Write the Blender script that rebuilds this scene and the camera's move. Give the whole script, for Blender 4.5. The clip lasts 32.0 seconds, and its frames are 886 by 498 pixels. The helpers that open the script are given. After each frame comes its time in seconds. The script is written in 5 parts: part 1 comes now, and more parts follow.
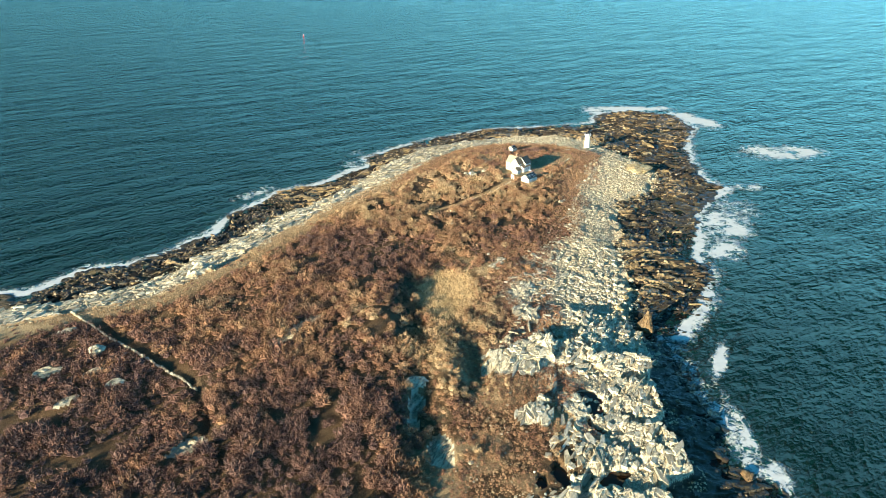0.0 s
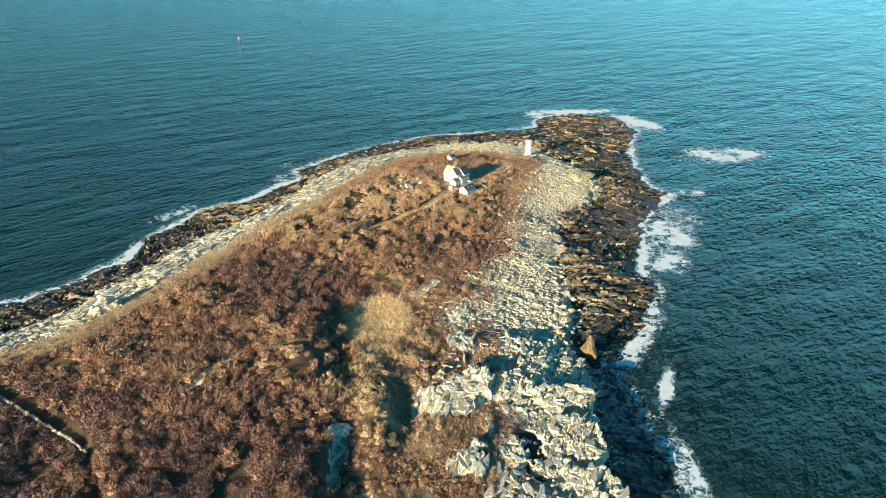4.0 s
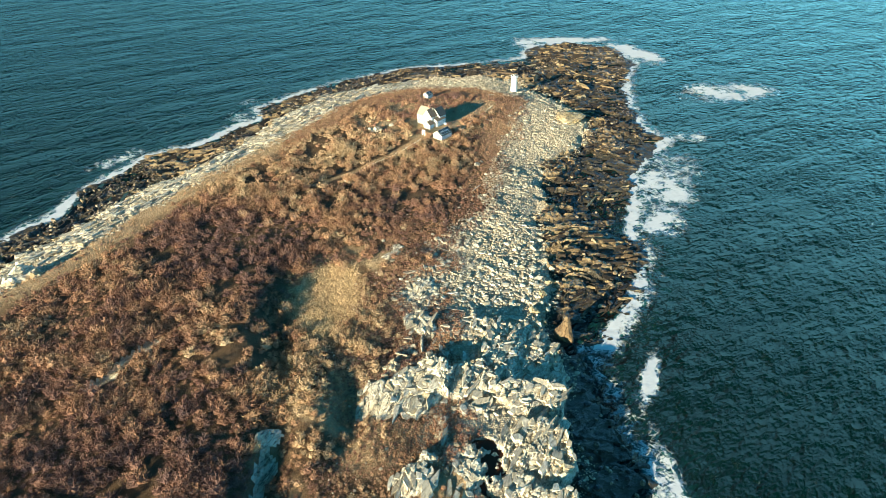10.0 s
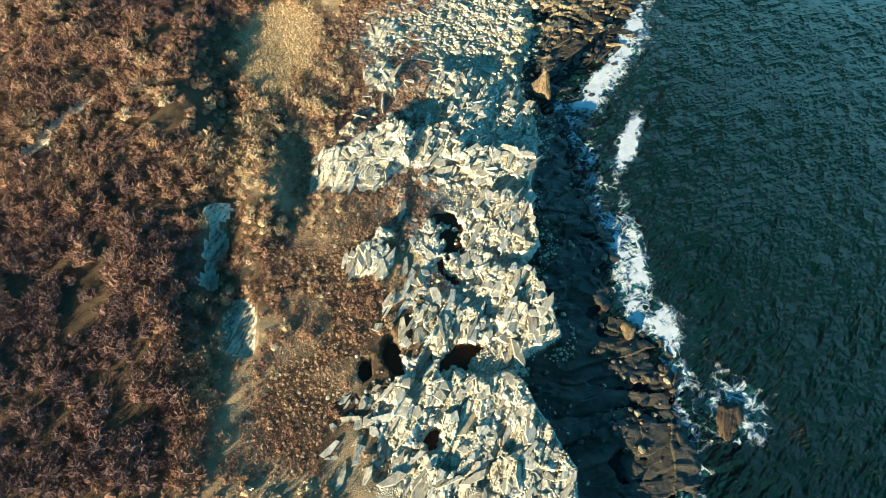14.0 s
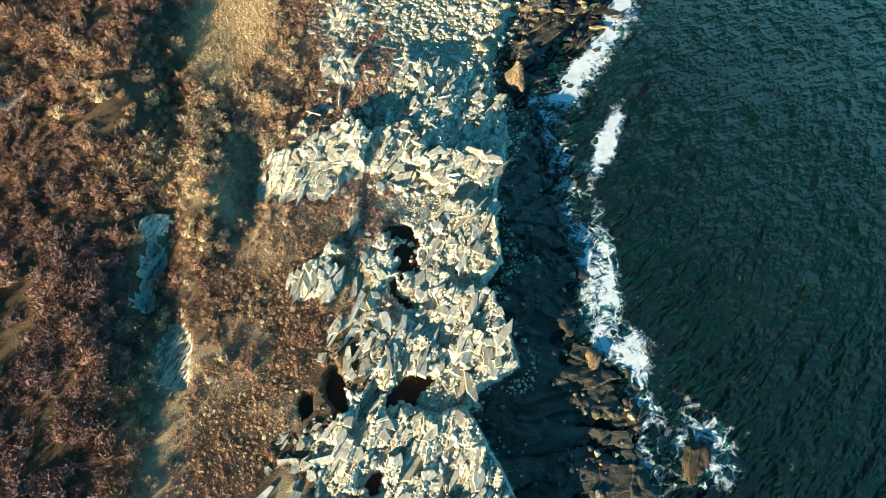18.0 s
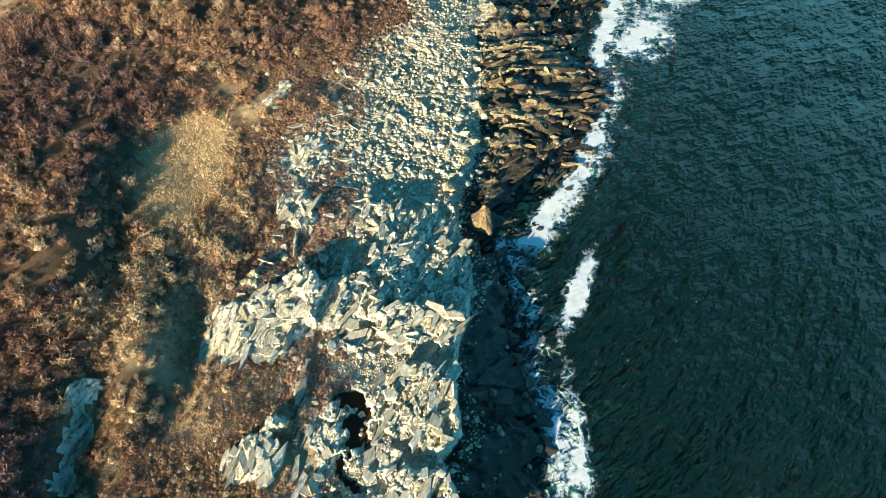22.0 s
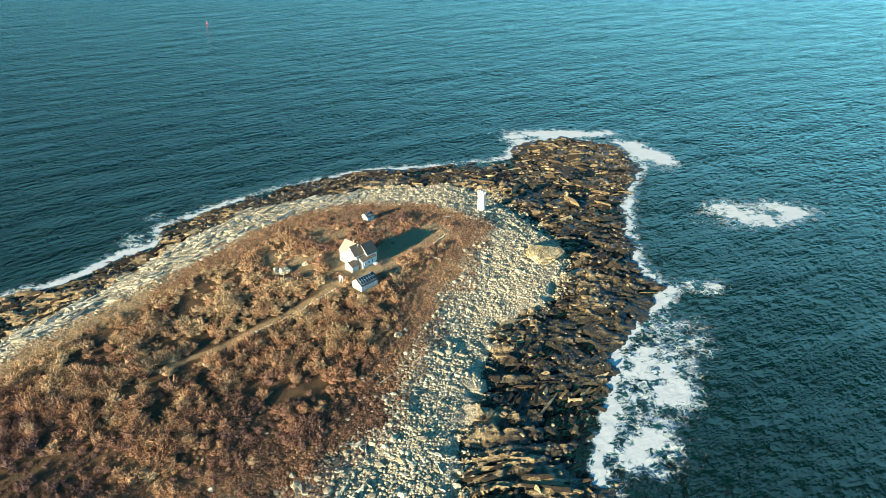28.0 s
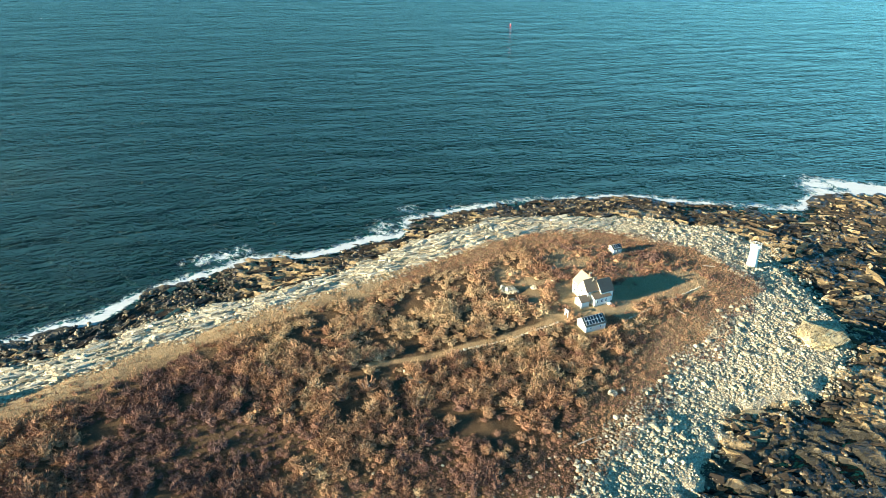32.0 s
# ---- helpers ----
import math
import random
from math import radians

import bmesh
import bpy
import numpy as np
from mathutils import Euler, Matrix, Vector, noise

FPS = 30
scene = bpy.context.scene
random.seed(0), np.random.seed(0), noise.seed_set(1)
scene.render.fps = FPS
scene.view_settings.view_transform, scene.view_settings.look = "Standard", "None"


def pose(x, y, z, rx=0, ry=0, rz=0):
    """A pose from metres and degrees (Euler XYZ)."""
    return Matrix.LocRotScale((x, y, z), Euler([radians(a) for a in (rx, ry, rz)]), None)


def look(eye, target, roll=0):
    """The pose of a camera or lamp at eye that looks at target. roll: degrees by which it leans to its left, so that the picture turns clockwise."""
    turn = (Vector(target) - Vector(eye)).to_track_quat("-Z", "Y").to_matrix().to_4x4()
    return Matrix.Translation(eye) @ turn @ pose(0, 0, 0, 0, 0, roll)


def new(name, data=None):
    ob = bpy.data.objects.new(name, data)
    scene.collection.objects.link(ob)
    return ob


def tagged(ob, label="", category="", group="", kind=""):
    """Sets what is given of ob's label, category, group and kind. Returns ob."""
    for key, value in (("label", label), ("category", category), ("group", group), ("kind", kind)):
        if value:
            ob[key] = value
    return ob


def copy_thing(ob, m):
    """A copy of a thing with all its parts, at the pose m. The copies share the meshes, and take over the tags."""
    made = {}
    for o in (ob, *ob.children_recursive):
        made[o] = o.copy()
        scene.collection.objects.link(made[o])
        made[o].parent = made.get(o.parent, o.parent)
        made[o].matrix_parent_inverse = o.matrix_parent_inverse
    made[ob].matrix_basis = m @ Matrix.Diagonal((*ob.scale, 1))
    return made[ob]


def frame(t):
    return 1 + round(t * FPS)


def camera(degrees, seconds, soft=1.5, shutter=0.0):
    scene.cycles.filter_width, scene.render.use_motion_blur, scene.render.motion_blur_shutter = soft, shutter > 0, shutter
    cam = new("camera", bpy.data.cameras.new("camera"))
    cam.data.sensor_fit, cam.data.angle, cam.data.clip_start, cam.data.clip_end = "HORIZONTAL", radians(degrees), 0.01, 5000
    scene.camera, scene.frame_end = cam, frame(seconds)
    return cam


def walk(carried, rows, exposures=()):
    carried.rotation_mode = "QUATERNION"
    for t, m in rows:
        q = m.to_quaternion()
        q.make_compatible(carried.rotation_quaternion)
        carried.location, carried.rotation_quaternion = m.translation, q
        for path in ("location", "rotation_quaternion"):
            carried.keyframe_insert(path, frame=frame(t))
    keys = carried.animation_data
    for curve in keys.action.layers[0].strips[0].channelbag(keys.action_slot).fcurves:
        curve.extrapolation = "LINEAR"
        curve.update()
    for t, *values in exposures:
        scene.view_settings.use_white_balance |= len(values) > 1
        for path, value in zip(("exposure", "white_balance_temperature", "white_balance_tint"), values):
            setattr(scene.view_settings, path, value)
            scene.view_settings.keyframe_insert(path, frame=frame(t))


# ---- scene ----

FOV = 65.49
cam = camera(FOV, 32.0, soft=0.8)
# flight: seconds, x, y, z, heading, pitch, roll
FLIGHT = [
    (0, -0.00, 0.00, 141.95, 0.000, -24.780, -0.063),
    (1, 2.44, 5.89, 141.81, -1.104, -24.754, -0.055),
    (2, 4.65, 11.46, 141.70, -2.309, -24.732, -0.003),
    (3, 7.40, 17.19, 141.89, -3.417, -24.809, 0.017),
    (3.5, 8.89, 19.65, 142.19, -3.955, -24.829, -0.167),
    (5.5, 14.03, 30.97, 141.84, -4.487, -24.834, 0.145),
    (6, 15.37, 33.77, 142.01, -4.460, -24.883, 0.174),
    (7, 17.78, 39.55, 142.00, -4.502, -24.995, 0.240),
    (8, 20.52, 45.75, 141.88, -4.514, -25.425, 0.258),
    (9, 23.19, 51.74, 141.54, -4.500, -26.164, 0.284),
    (9.5, 24.35, 54.82, 141.33, -4.502, -28.259, 0.334),
    (10, 26.25, 57.98, 141.09, -4.346, -31.243, 0.255),
    (10.5, 27.59, 60.73, 141.60, -4.366, -34.301, 0.264),
    (11, 28.86, 63.47, 141.94, -4.446, -37.311, 0.325),
    (11.5, 30.00, 66.52, 141.98, -4.578, -40.353, 0.527),
    (12, 31.14, 69.53, 142.22, -4.783, -43.443, 0.686),
    (13, 34.26, 75.06, 142.08, -4.861, -49.443, 0.792),
    (14, 37.80, 80.45, 141.88, -4.850, -55.488, 0.819),
    (14.5, 39.54, 83.39, 142.03, -4.805, -58.574, 0.726),
    (16.5, 47.26, 94.02, 141.60, -3.967, -60.759, -0.048),
    (17, 49.08, 96.02, 140.92, -3.713, -60.448, -0.274),
    (18, 51.82, 100.76, 140.70, -3.324, -60.238, -0.123),
    (19, 54.31, 105.60, 140.48, -3.273, -60.068, -0.086),
    (20, 56.87, 110.52, 140.42, -3.345, -59.936, -0.013),
    (21, 59.56, 116.19, 140.43, -3.370, -59.500, 0.023),
    (21.5, 61.13, 119.64, 141.08, -3.341, -57.101, 0.015),
    (22, 62.75, 123.78, 142.01, -3.272, -54.533, 0.151),
    (22.5, 63.96, 127.20, 142.48, -3.443, -49.598, 0.213),
    (23, 65.55, 129.92, 143.02, -3.407, -43.979, 0.056),
    (23.5, 66.96, 132.49, 143.33, -3.414, -38.357, 0.127),
    (24, 67.73, 134.82, 143.10, -3.519, -34.616, 0.218),
    (25, 69.86, 139.78, 142.38, -3.603, -28.740, 0.249),
    (25.5, 71.21, 142.49, 142.13, -3.585, -27.590, 0.152),
    (27.5, 75.60, 153.14, 141.05, -3.452, -27.090, 0.134),
    (28, 76.95, 156.46, 140.23, -0.859, -26.936, 0.004),
    (29, 79.21, 162.78, 139.19, 4.334, -26.680, 0.399),
    (30, 80.99, 168.79, 138.72, 9.639, -26.670, 0.517),
    (30.5, 82.00, 171.79, 138.34, 12.564, -26.603, 0.479),
    (31, 82.76, 175.02, 137.61, 16.031, -26.479, 0.460),
    (31.5, 83.35, 177.85, 137.48, 19.613, -26.422, 0.426),
    (32, 83.34, 180.73, 137.44, 23.393, -26.437, 0.587),
]
walk(cam, [(t, pose(x, y, z, 90 + p, 0, h) @ pose(0, 0, 0, 0, 0, r)) for t, x, y, z, h, p, r in FLIGHT],
     exposures=[(0.0, 1.62, 6500, 10), (7.0, 1.54, 6500, 10), (11.0, 1.62, 6500, 10), (18.0, 1.82, 6500, 10), (24.0, 1.75, 6500, 10), (28.0, 1.6, 6500, 10), (32.0, 1.88, 6500, 10)])

# ---- daylight: low winter sun from behind the camera ----
SUN_TO = Vector((-0.68, -0.73, 0.0)).normalized()      # level direction towards the sun
SUN_UP = radians(12.5)
world = bpy.data.worlds.new("sky")
scene.world = world
world.use_nodes = True
wn, wl = world.node_tree.nodes, world.node_tree.links
sky = wn.new("ShaderNodeTexSky")
sky.sky_type, sky.sun_disc = "NISHITA", False
sky.sun_elevation = SUN_UP
sky.sun_rotation = math.atan2(SUN_TO.x, SUN_TO.y)
sky.air_density, sky.dust_density, sky.ozone_density = 1.0, 0.6, 1.0
wn["Background"].inputs["Strength"].default_value = 0.085
tint = wn.new("ShaderNodeMix")                          # clear, cold sea air
tint.data_type, tint.blend_type = "RGBA", "MULTIPLY"
tint.inputs[0].default_value = 1.0
# deeper overhead, paler towards the horizon
ways = wn.new("ShaderNodeTexCoord")
split = wn.new("ShaderNodeSeparateXYZ")
fade = wn.new("ShaderNodeMapRange")
fade.inputs["From Min"].default_value, fade.inputs["From Max"].default_value = 0.0, 0.7
fade.inputs["To Min"].default_value, fade.inputs["To Max"].default_value = 1.58, 0.37
wl.new(ways.outputs["Generated"], split.inputs[0])
wl.new(split.outputs["Z"], fade.inputs["Value"])
depth = wn.new("ShaderNodeMix")
depth.data_type, depth.blend_type = "RGBA", "MULTIPLY"
depth.inputs[0].default_value = 1.0
wl.new(sky.outputs["Color"], depth.inputs[6])
side = wn.new("ShaderNodeMath")                         # a little deeper to the west
side.operation = "MULTIPLY_ADD"
side.inputs[1].default_value, side.inputs[2].default_value = 0.38, 1.0
wl.new(split.outputs["X"], side.inputs[0])
both = wn.new("ShaderNodeMath")
both.operation = "MULTIPLY"
wl.new(fade.outputs["Result"], both.inputs[0])
wl.new(side.outputs[0], both.inputs[1])
wl.new(both.outputs[0], depth.inputs[7])
hue = wn.new("ShaderNodeMix")
hue.data_type = "RGBA"
hue.inputs[6].default_value, hue.inputs[7].default_value = (0.21, 0.73, 1.54, 1), (0.135, 0.83, 1.08, 1)
high = wn.new("ShaderNodeMapRange")
high.inputs["From Min"].default_value, high.inputs["From Max"].default_value = 0.02, 0.5
wl.new(split.outputs["Z"], high.inputs["Value"])
wl.new(high.outputs["Result"], hue.inputs[0])
wl.new(hue.outputs[2], tint.inputs[7])
wl.new(depth.outputs[2], tint.inputs[6])
wl.new(tint.outputs[2], wn["Background"].inputs["Color"])
sun_lamp = bpy.data.lights.new("sun", "SUN")
sun_lamp.energy, sun_lamp.angle, sun_lamp.color = 5.0, radians(0.5), (1.0, 0.91, 0.68)
sun = new("sun", sun_lamp)
sun.matrix_world = look(SUN_TO * 400 * math.cos(SUN_UP) + Vector((0, 0, 400 * math.sin(SUN_UP))), (0, 0, 0))

# ---- materials ----
class Mat:
    """A small helper to write node materials."""
    def __init__(self, name, rough=0.8, metal=0.0, spec=0.3):
        self.m = bpy.data.materials.new(name)
        self.m.use_nodes = True
        self.n, self.l = self.m.node_tree.nodes, self.m.node_tree.links
        self.b = self.n["Principled BSDF"]
        self.b.inputs["Roughness"].default_value = rough
        self.b.inputs["Metallic"].default_value = metal
        self.b.inputs["Specular IOR Level"].default_value = spec
        self.geo = self.n.new("ShaderNodeNewGeometry")

    def at(self, scale=(1, 1, 1), turn=0.0):
        mp = self.n.new("ShaderNodeMapping")
        mp.vector_type = "TEXTURE"
        mp.inputs["Scale"].default_value = [1 / v for v in scale]
        mp.inputs["Rotation"].default_value = (0, 0, radians(turn))
        self.l.new(self.geo.outputs["Position"], mp.inputs["Vector"])
        return mp.outputs["Vector"]

    def noise(self, scale, detail=4, rough=0.6, vec=None):
        t = self.n.new("ShaderNodeTexNoise")
        t.inputs["Scale"].default_value, t.inputs["Detail"].default_value, t.inputs["Roughness"].default_value = scale, detail, rough
        self.l.new(vec or self.geo.outputs["Position"], t.inputs["Vector"])
        return t.outputs["Fac"]

    def voro(self, scale, feature="DISTANCE_TO_EDGE", vec=None, out="Distance"):
        t = self.n.new("ShaderNodeTexVoronoi")
        t.feature = feature
        t.inputs["Scale"].default_value = scale
        self.l.new(vec or self.geo.outputs["Position"], t.inputs["Vector"])
        return t.outputs[out]

    def ramp(self, fac, *stops):
        r = self.n.new("ShaderNodeValToRGB")
        e = r.color_ramp.elements
        while len(e) < len(stops):
            e.new(0.5)
        for k, (p, c) in zip(e, stops):
            k.position = p
            k.color = (c, c, c, 1) if isinstance(c, (int, float)) else (*c, 1)
        self.l.new(fac, r.inputs["Fac"])
        return r.outputs["Color"]

    def mix(self, fac, a, b, mode="MIX"):
        x = self.n.new("ShaderNodeMix")
        x.data_type, x.blend_type = "RGBA", mode
        for sock, v in ((x.inputs[0], fac), (x.inputs[6], a), (x.inputs[7], b)):
            if isinstance(v, (int, float)):
                sock.default_value = v if sock == x.inputs[0] else (v, v, v, 1)
            elif isinstance(v, tuple):
                sock.default_value = (*v, 1)
            else:
                self.l.new(v, sock)
        return x.outputs[2]

    def calc(self, op, a, b=0.0, c=0.0):
        x = self.n.new("ShaderNodeMath")
        x.operation = op
        for s, v in zip(x.inputs, (a, b, c)):
            if isinstance(v, (int, float)):
                s.default_value = v
            else:
                self.l.new(v, s)
        return x.outputs[0]

    def attr(self, name):
        a = self.n.new("ShaderNodeAttribute")
        a.attribute_name = name
        return a.outputs["Fac"]

    def rand(self):
        return self.n.new("ShaderNodeObjectInfo").outputs["Random"]

    def island(self):
        return self.geo.outputs["Random Per Island"]

    def done(self, color, rough=None, bump=None, strength=0.4, dist=0.1):
        if isinstance(color, tuple):
            self.b.inputs["Base Color"].default_value = (*color, 1)
        else:
            self.l.new(color, self.b.inputs["Base Color"])
        if rough is not None:
            self.l.new(rough, self.b.inputs["Roughness"])
        if bump is not None:
            bn = self.n.new("ShaderNodeBump")
            bn.inputs["Strength"].default_value, bn.inputs["Distance"].default_value = strength, dist
            self.l.new(bump, bn.inputs["Height"])
            self.l.new(bn.outputs["Normal"], self.b.inputs["Normal"])
        return self.m


def simple(name, col, rough=0.7, metal=0.0, spread=0.12, scale=2.0):
    k = Mat(name, rough, metal)
    c = k.mix(k.noise(scale, 5), tuple(v * (1 - spread) for v in col), tuple(min(1, v * (1 + spread)) for v in col))
    return k.done(c, bump=k.noise(scale * 8, 3), strength=0.15, dist=0.02)


def rock_material(name, dark, mid, light, stain, crack=0.25, turn=62):
    k = Mat(name, 0.85)
    big = k.noise(0.11, 6, 0.7)
    fine = k.noise(1.9, 7, 0.75, k.at((0.4, 1, 1), turn))
    c = k.mix(k.ramp(big, (0.45, 0.0), (0.66, 0.75)), k.ramp(fine, (0.30, dark), (0.47, mid), (0.68, light)), stain)
    lichen = k.ramp(k.noise(0.8, 6, 0.8), (0.54, 0.0), (0.66, 0.48))
    c = k.mix(lichen, c, dark)
    seam = k.noise(0.42, 5, 0.6, k.at((0.14, 1, 1), turn))
    l1 = k.ramp(k.calc("ABSOLUTE", k.calc("SUBTRACT", seam, 0.5)), (0.0, crack), (0.022, 1.0))
    joint = k.noise(0.55, 4, 0.5, k.at((0.25, 1, 1), turn + 68))
    l2 = k.ramp(k.calc("ABSOLUTE", k.calc("SUBTRACT", joint, 0.52)), (0.0, 0.5), (0.012, 1.0))
    lines = k.mix(1.0, l1, l2, "MULTIPLY")
    c = k.mix(1.0, c, lines, "MULTIPLY")
    return k.done(c, bump=k.mix(0.5, fine, lines), strength=1.0, dist=0.5)


M_PALE = rock_material("pale_granite", (0.21, 0.175, 0.12), (0.57, 0.50, 0.365), (0.74, 0.665, 0.505), (0.57, 0.44, 0.26))
M_TIDAL = None


def tidal_material():
    k = Mat("weedy_tidal_rock", 0.55, spec=0.3)
    band = k.noise(0.5, 6, 0.7, k.at((0.3, 1, 1), 15))
    fine = k.noise(2.2, 6, 0.75)
    patch = k.noise(0.07, 4)
    weed = k.mix(fine, (0.018, 0.017, 0.011), (0.075, 0.058, 0.034))
    ochre = k.mix(k.ramp(fine, (0.3, 0.0), (0.7, 1.0)), (0.13, 0.075, 0.035), (0.42, 0.30, 0.15))
    lift = k.calc("ADD", k.attr("relief"), k.calc("ADD", k.calc("MULTIPLY", k.calc("SUBTRACT", band, 0.5), 1.3), k.calc("MULTIPLY", k.calc("SUBTRACT", patch, 0.5), 1.2)))
    # yellow rock above, weed below; sunlit crests and shaded lows are coloured in too
    c = k.mix(k.ramp(k.calc("ADD", lift, k.attr("dry")), (0.70, 0.0), (1.03, 1.0)), weed, ochre)
    pale = k.mix(fine, (0.22, 0.18, 0.12), (0.55, 0.48, 0.34))
    c = k.mix(k.ramp(k.calc("ADD", lift, k.attr("dry")), (1.0, 0.0), (1.3, 0.8)), c, pale)
    return k.done(c, rough=k.ramp(fine, (0.3, 0.22), (0.7, 0.7)), bump=k.mix(0.5, band, fine), strength=1.0, dist=0.7)


M_TIDAL = tidal_material()


def beach_material():
    k = Mat("shingle_and_sand", 0.9)
    tint = k.n.new("ShaderNodeSeparateColor")
    k.l.new(k.voro(2.3, "F1", out="Color"), tint.inputs[0])
    c = k.ramp(tint.outputs[0], (0.0, (0.30, 0.25, 0.17)), (0.4, (0.48, 0.40, 0.27)), (0.8, (0.62, 0.54, 0.39)), (1.0, (0.46, 0.32, 0.17)))
    c = k.mix(k.ramp(k.noise(0.12, 5), (0.42, 0.0), (0.62, 0.35)), c, (0.52, 0.39, 0.23))
    c = k.mix(k.ramp(k.voro(2.3), (0.0, 0.8), (0.10, 0.0)), c, (0.09, 0.075, 0.055))
    return k.done(c, bump=k.voro(2.3), strength=1.0, dist=0.5)


M_BEACH = beach_material()


def heath_material():
    k = Mat("heath_litter", 0.95, spec=0.1)
    a = k.noise(0.06, 5, 0.6)
    b = k.noise(1.4, 6, 0.7)
    c = k.mix(k.ramp(a, (0.4, 0.0), (0.62, 1.0)), k.mix(b, (0.05, 0.034, 0.020), (0.20, 0.125, 0.068)), k.mix(b, (0.08, 0.048, 0.027), (0.29, 0.17, 0.085)))
    c = k.mix(k.ramp(k.noise(4.5, 5, 0.8), (0.44, 0.6), (0.56, 0.0)), c, (0.035, 0.026, 0.017))
    g = k.attr("grassy")
    c = k.mix(g, c, k.mix(b, (0.32, 0.20, 0.105), (0.64, 0.47, 0.26)))
    c = k.mix(k.calc("MULTIPLY", k.attr("track"), 0.85), c, k.mix(b, (0.30, 0.19, 0.10), (0.50, 0.34, 0.18)))
    return k.done(c, bump=k.noise(2.5, 6, 0.75), strength=1.0, dist=0.35)


M_HEATH = heath_material()


def stone_material():
    k = Mat("beach_stone", 0.85)
    r = k.island()
    c = k.ramp(r, (0.0, (0.26, 0.21, 0.14)), (0.3, (0.47, 0.385, 0.24)), (0.6, (0.58, 0.485, 0.31)), (0.85, (0.68, 0.59, 0.42)), (1.0, (0.46, 0.31, 0.16)))
    c = k.mix(k.ramp(k.noise(3.0, 5), (0.35, 0.5), (0.6, 0.0)), c, (0.20, 0.18, 0.15))
    return k.done(c, bump=k.noise(6, 5), strength=0.5, dist=0.1)


M_STONE = stone_material()


def stone_one_material():
    k = Mat("single_stone", 0.85)
    c = k.ramp(k.rand(), (0.0, (0.30, 0.25, 0.17)), (0.35, (0.50, 0.42, 0.28)), (0.7, (0.60, 0.52, 0.36)), (1.0, (0.70, 0.62, 0.46)))
    c = k.mix(k.ramp(k.noise(3.0, 5), (0.35, 0.5), (0.6, 0.0)), c, (0.20, 0.18, 0.15))
    return k.done(c, bump=k.noise(6, 5), strength=0.5, dist=0.1)


M_STONE_ONE = stone_one_material()


def twig_material():
    k = Mat("bare_twigs", 0.9, spec=0.1)
    t = k.attr("tone")
    c = k.ramp(t, (0.0, (0.18, 0.104, 0.086)), (0.25, (0.285, 0.150, 0.102)), (0.5, (0.395, 0.206, 0.115)), (0.75, (0.51, 0.295, 0.155)), (1.0, (0.62, 0.43, 0.235)))
    c = k.mix(k.calc("MULTIPLY", k.island(), 0.45), c, (0.085, 0.05, 0.035))
    c = k.mix(k.ramp(k.noise(2.6, 4, 0.7), (0.40, 0.35), (0.58, 0.0)), c, (0.09, 0.055, 0.04))
    return k.done(c, bump=k.noise(3.0, 4, 0.7), strength=0.8, dist=0.25)


M_TWIG = twig_material()


def weed_boulder_material():
    k = Mat("weedy_boulder", 0.5, spec=0.5)
    c = k.ramp(k.island(), (0.0, (0.012, 0.010, 0.008)), (0.40, (0.045, 0.030, 0.018)), (0.62, (0.15, 0.095, 0.045)), (1.0, (0.40, 0.29, 0.16)))
    c = k.mix(k.ramp(k.noise(2.0, 5), (0.4, 0.6), (0.6, 0.0)), c, (0.015, 0.012, 0.009))
    return k.done(c, bump=k.noise(4, 5), strength=0.7, dist=0.15)


M_WEED = weed_boulder_material()


def straw_material():
    k = Mat("dry_reed", 0.9, spec=0.1)
    c = k.mix(k.island(), (0.36, 0.23, 0.11), (0.76, 0.55, 0.30))
    return k.done(c)


M_STRAW = straw_material()


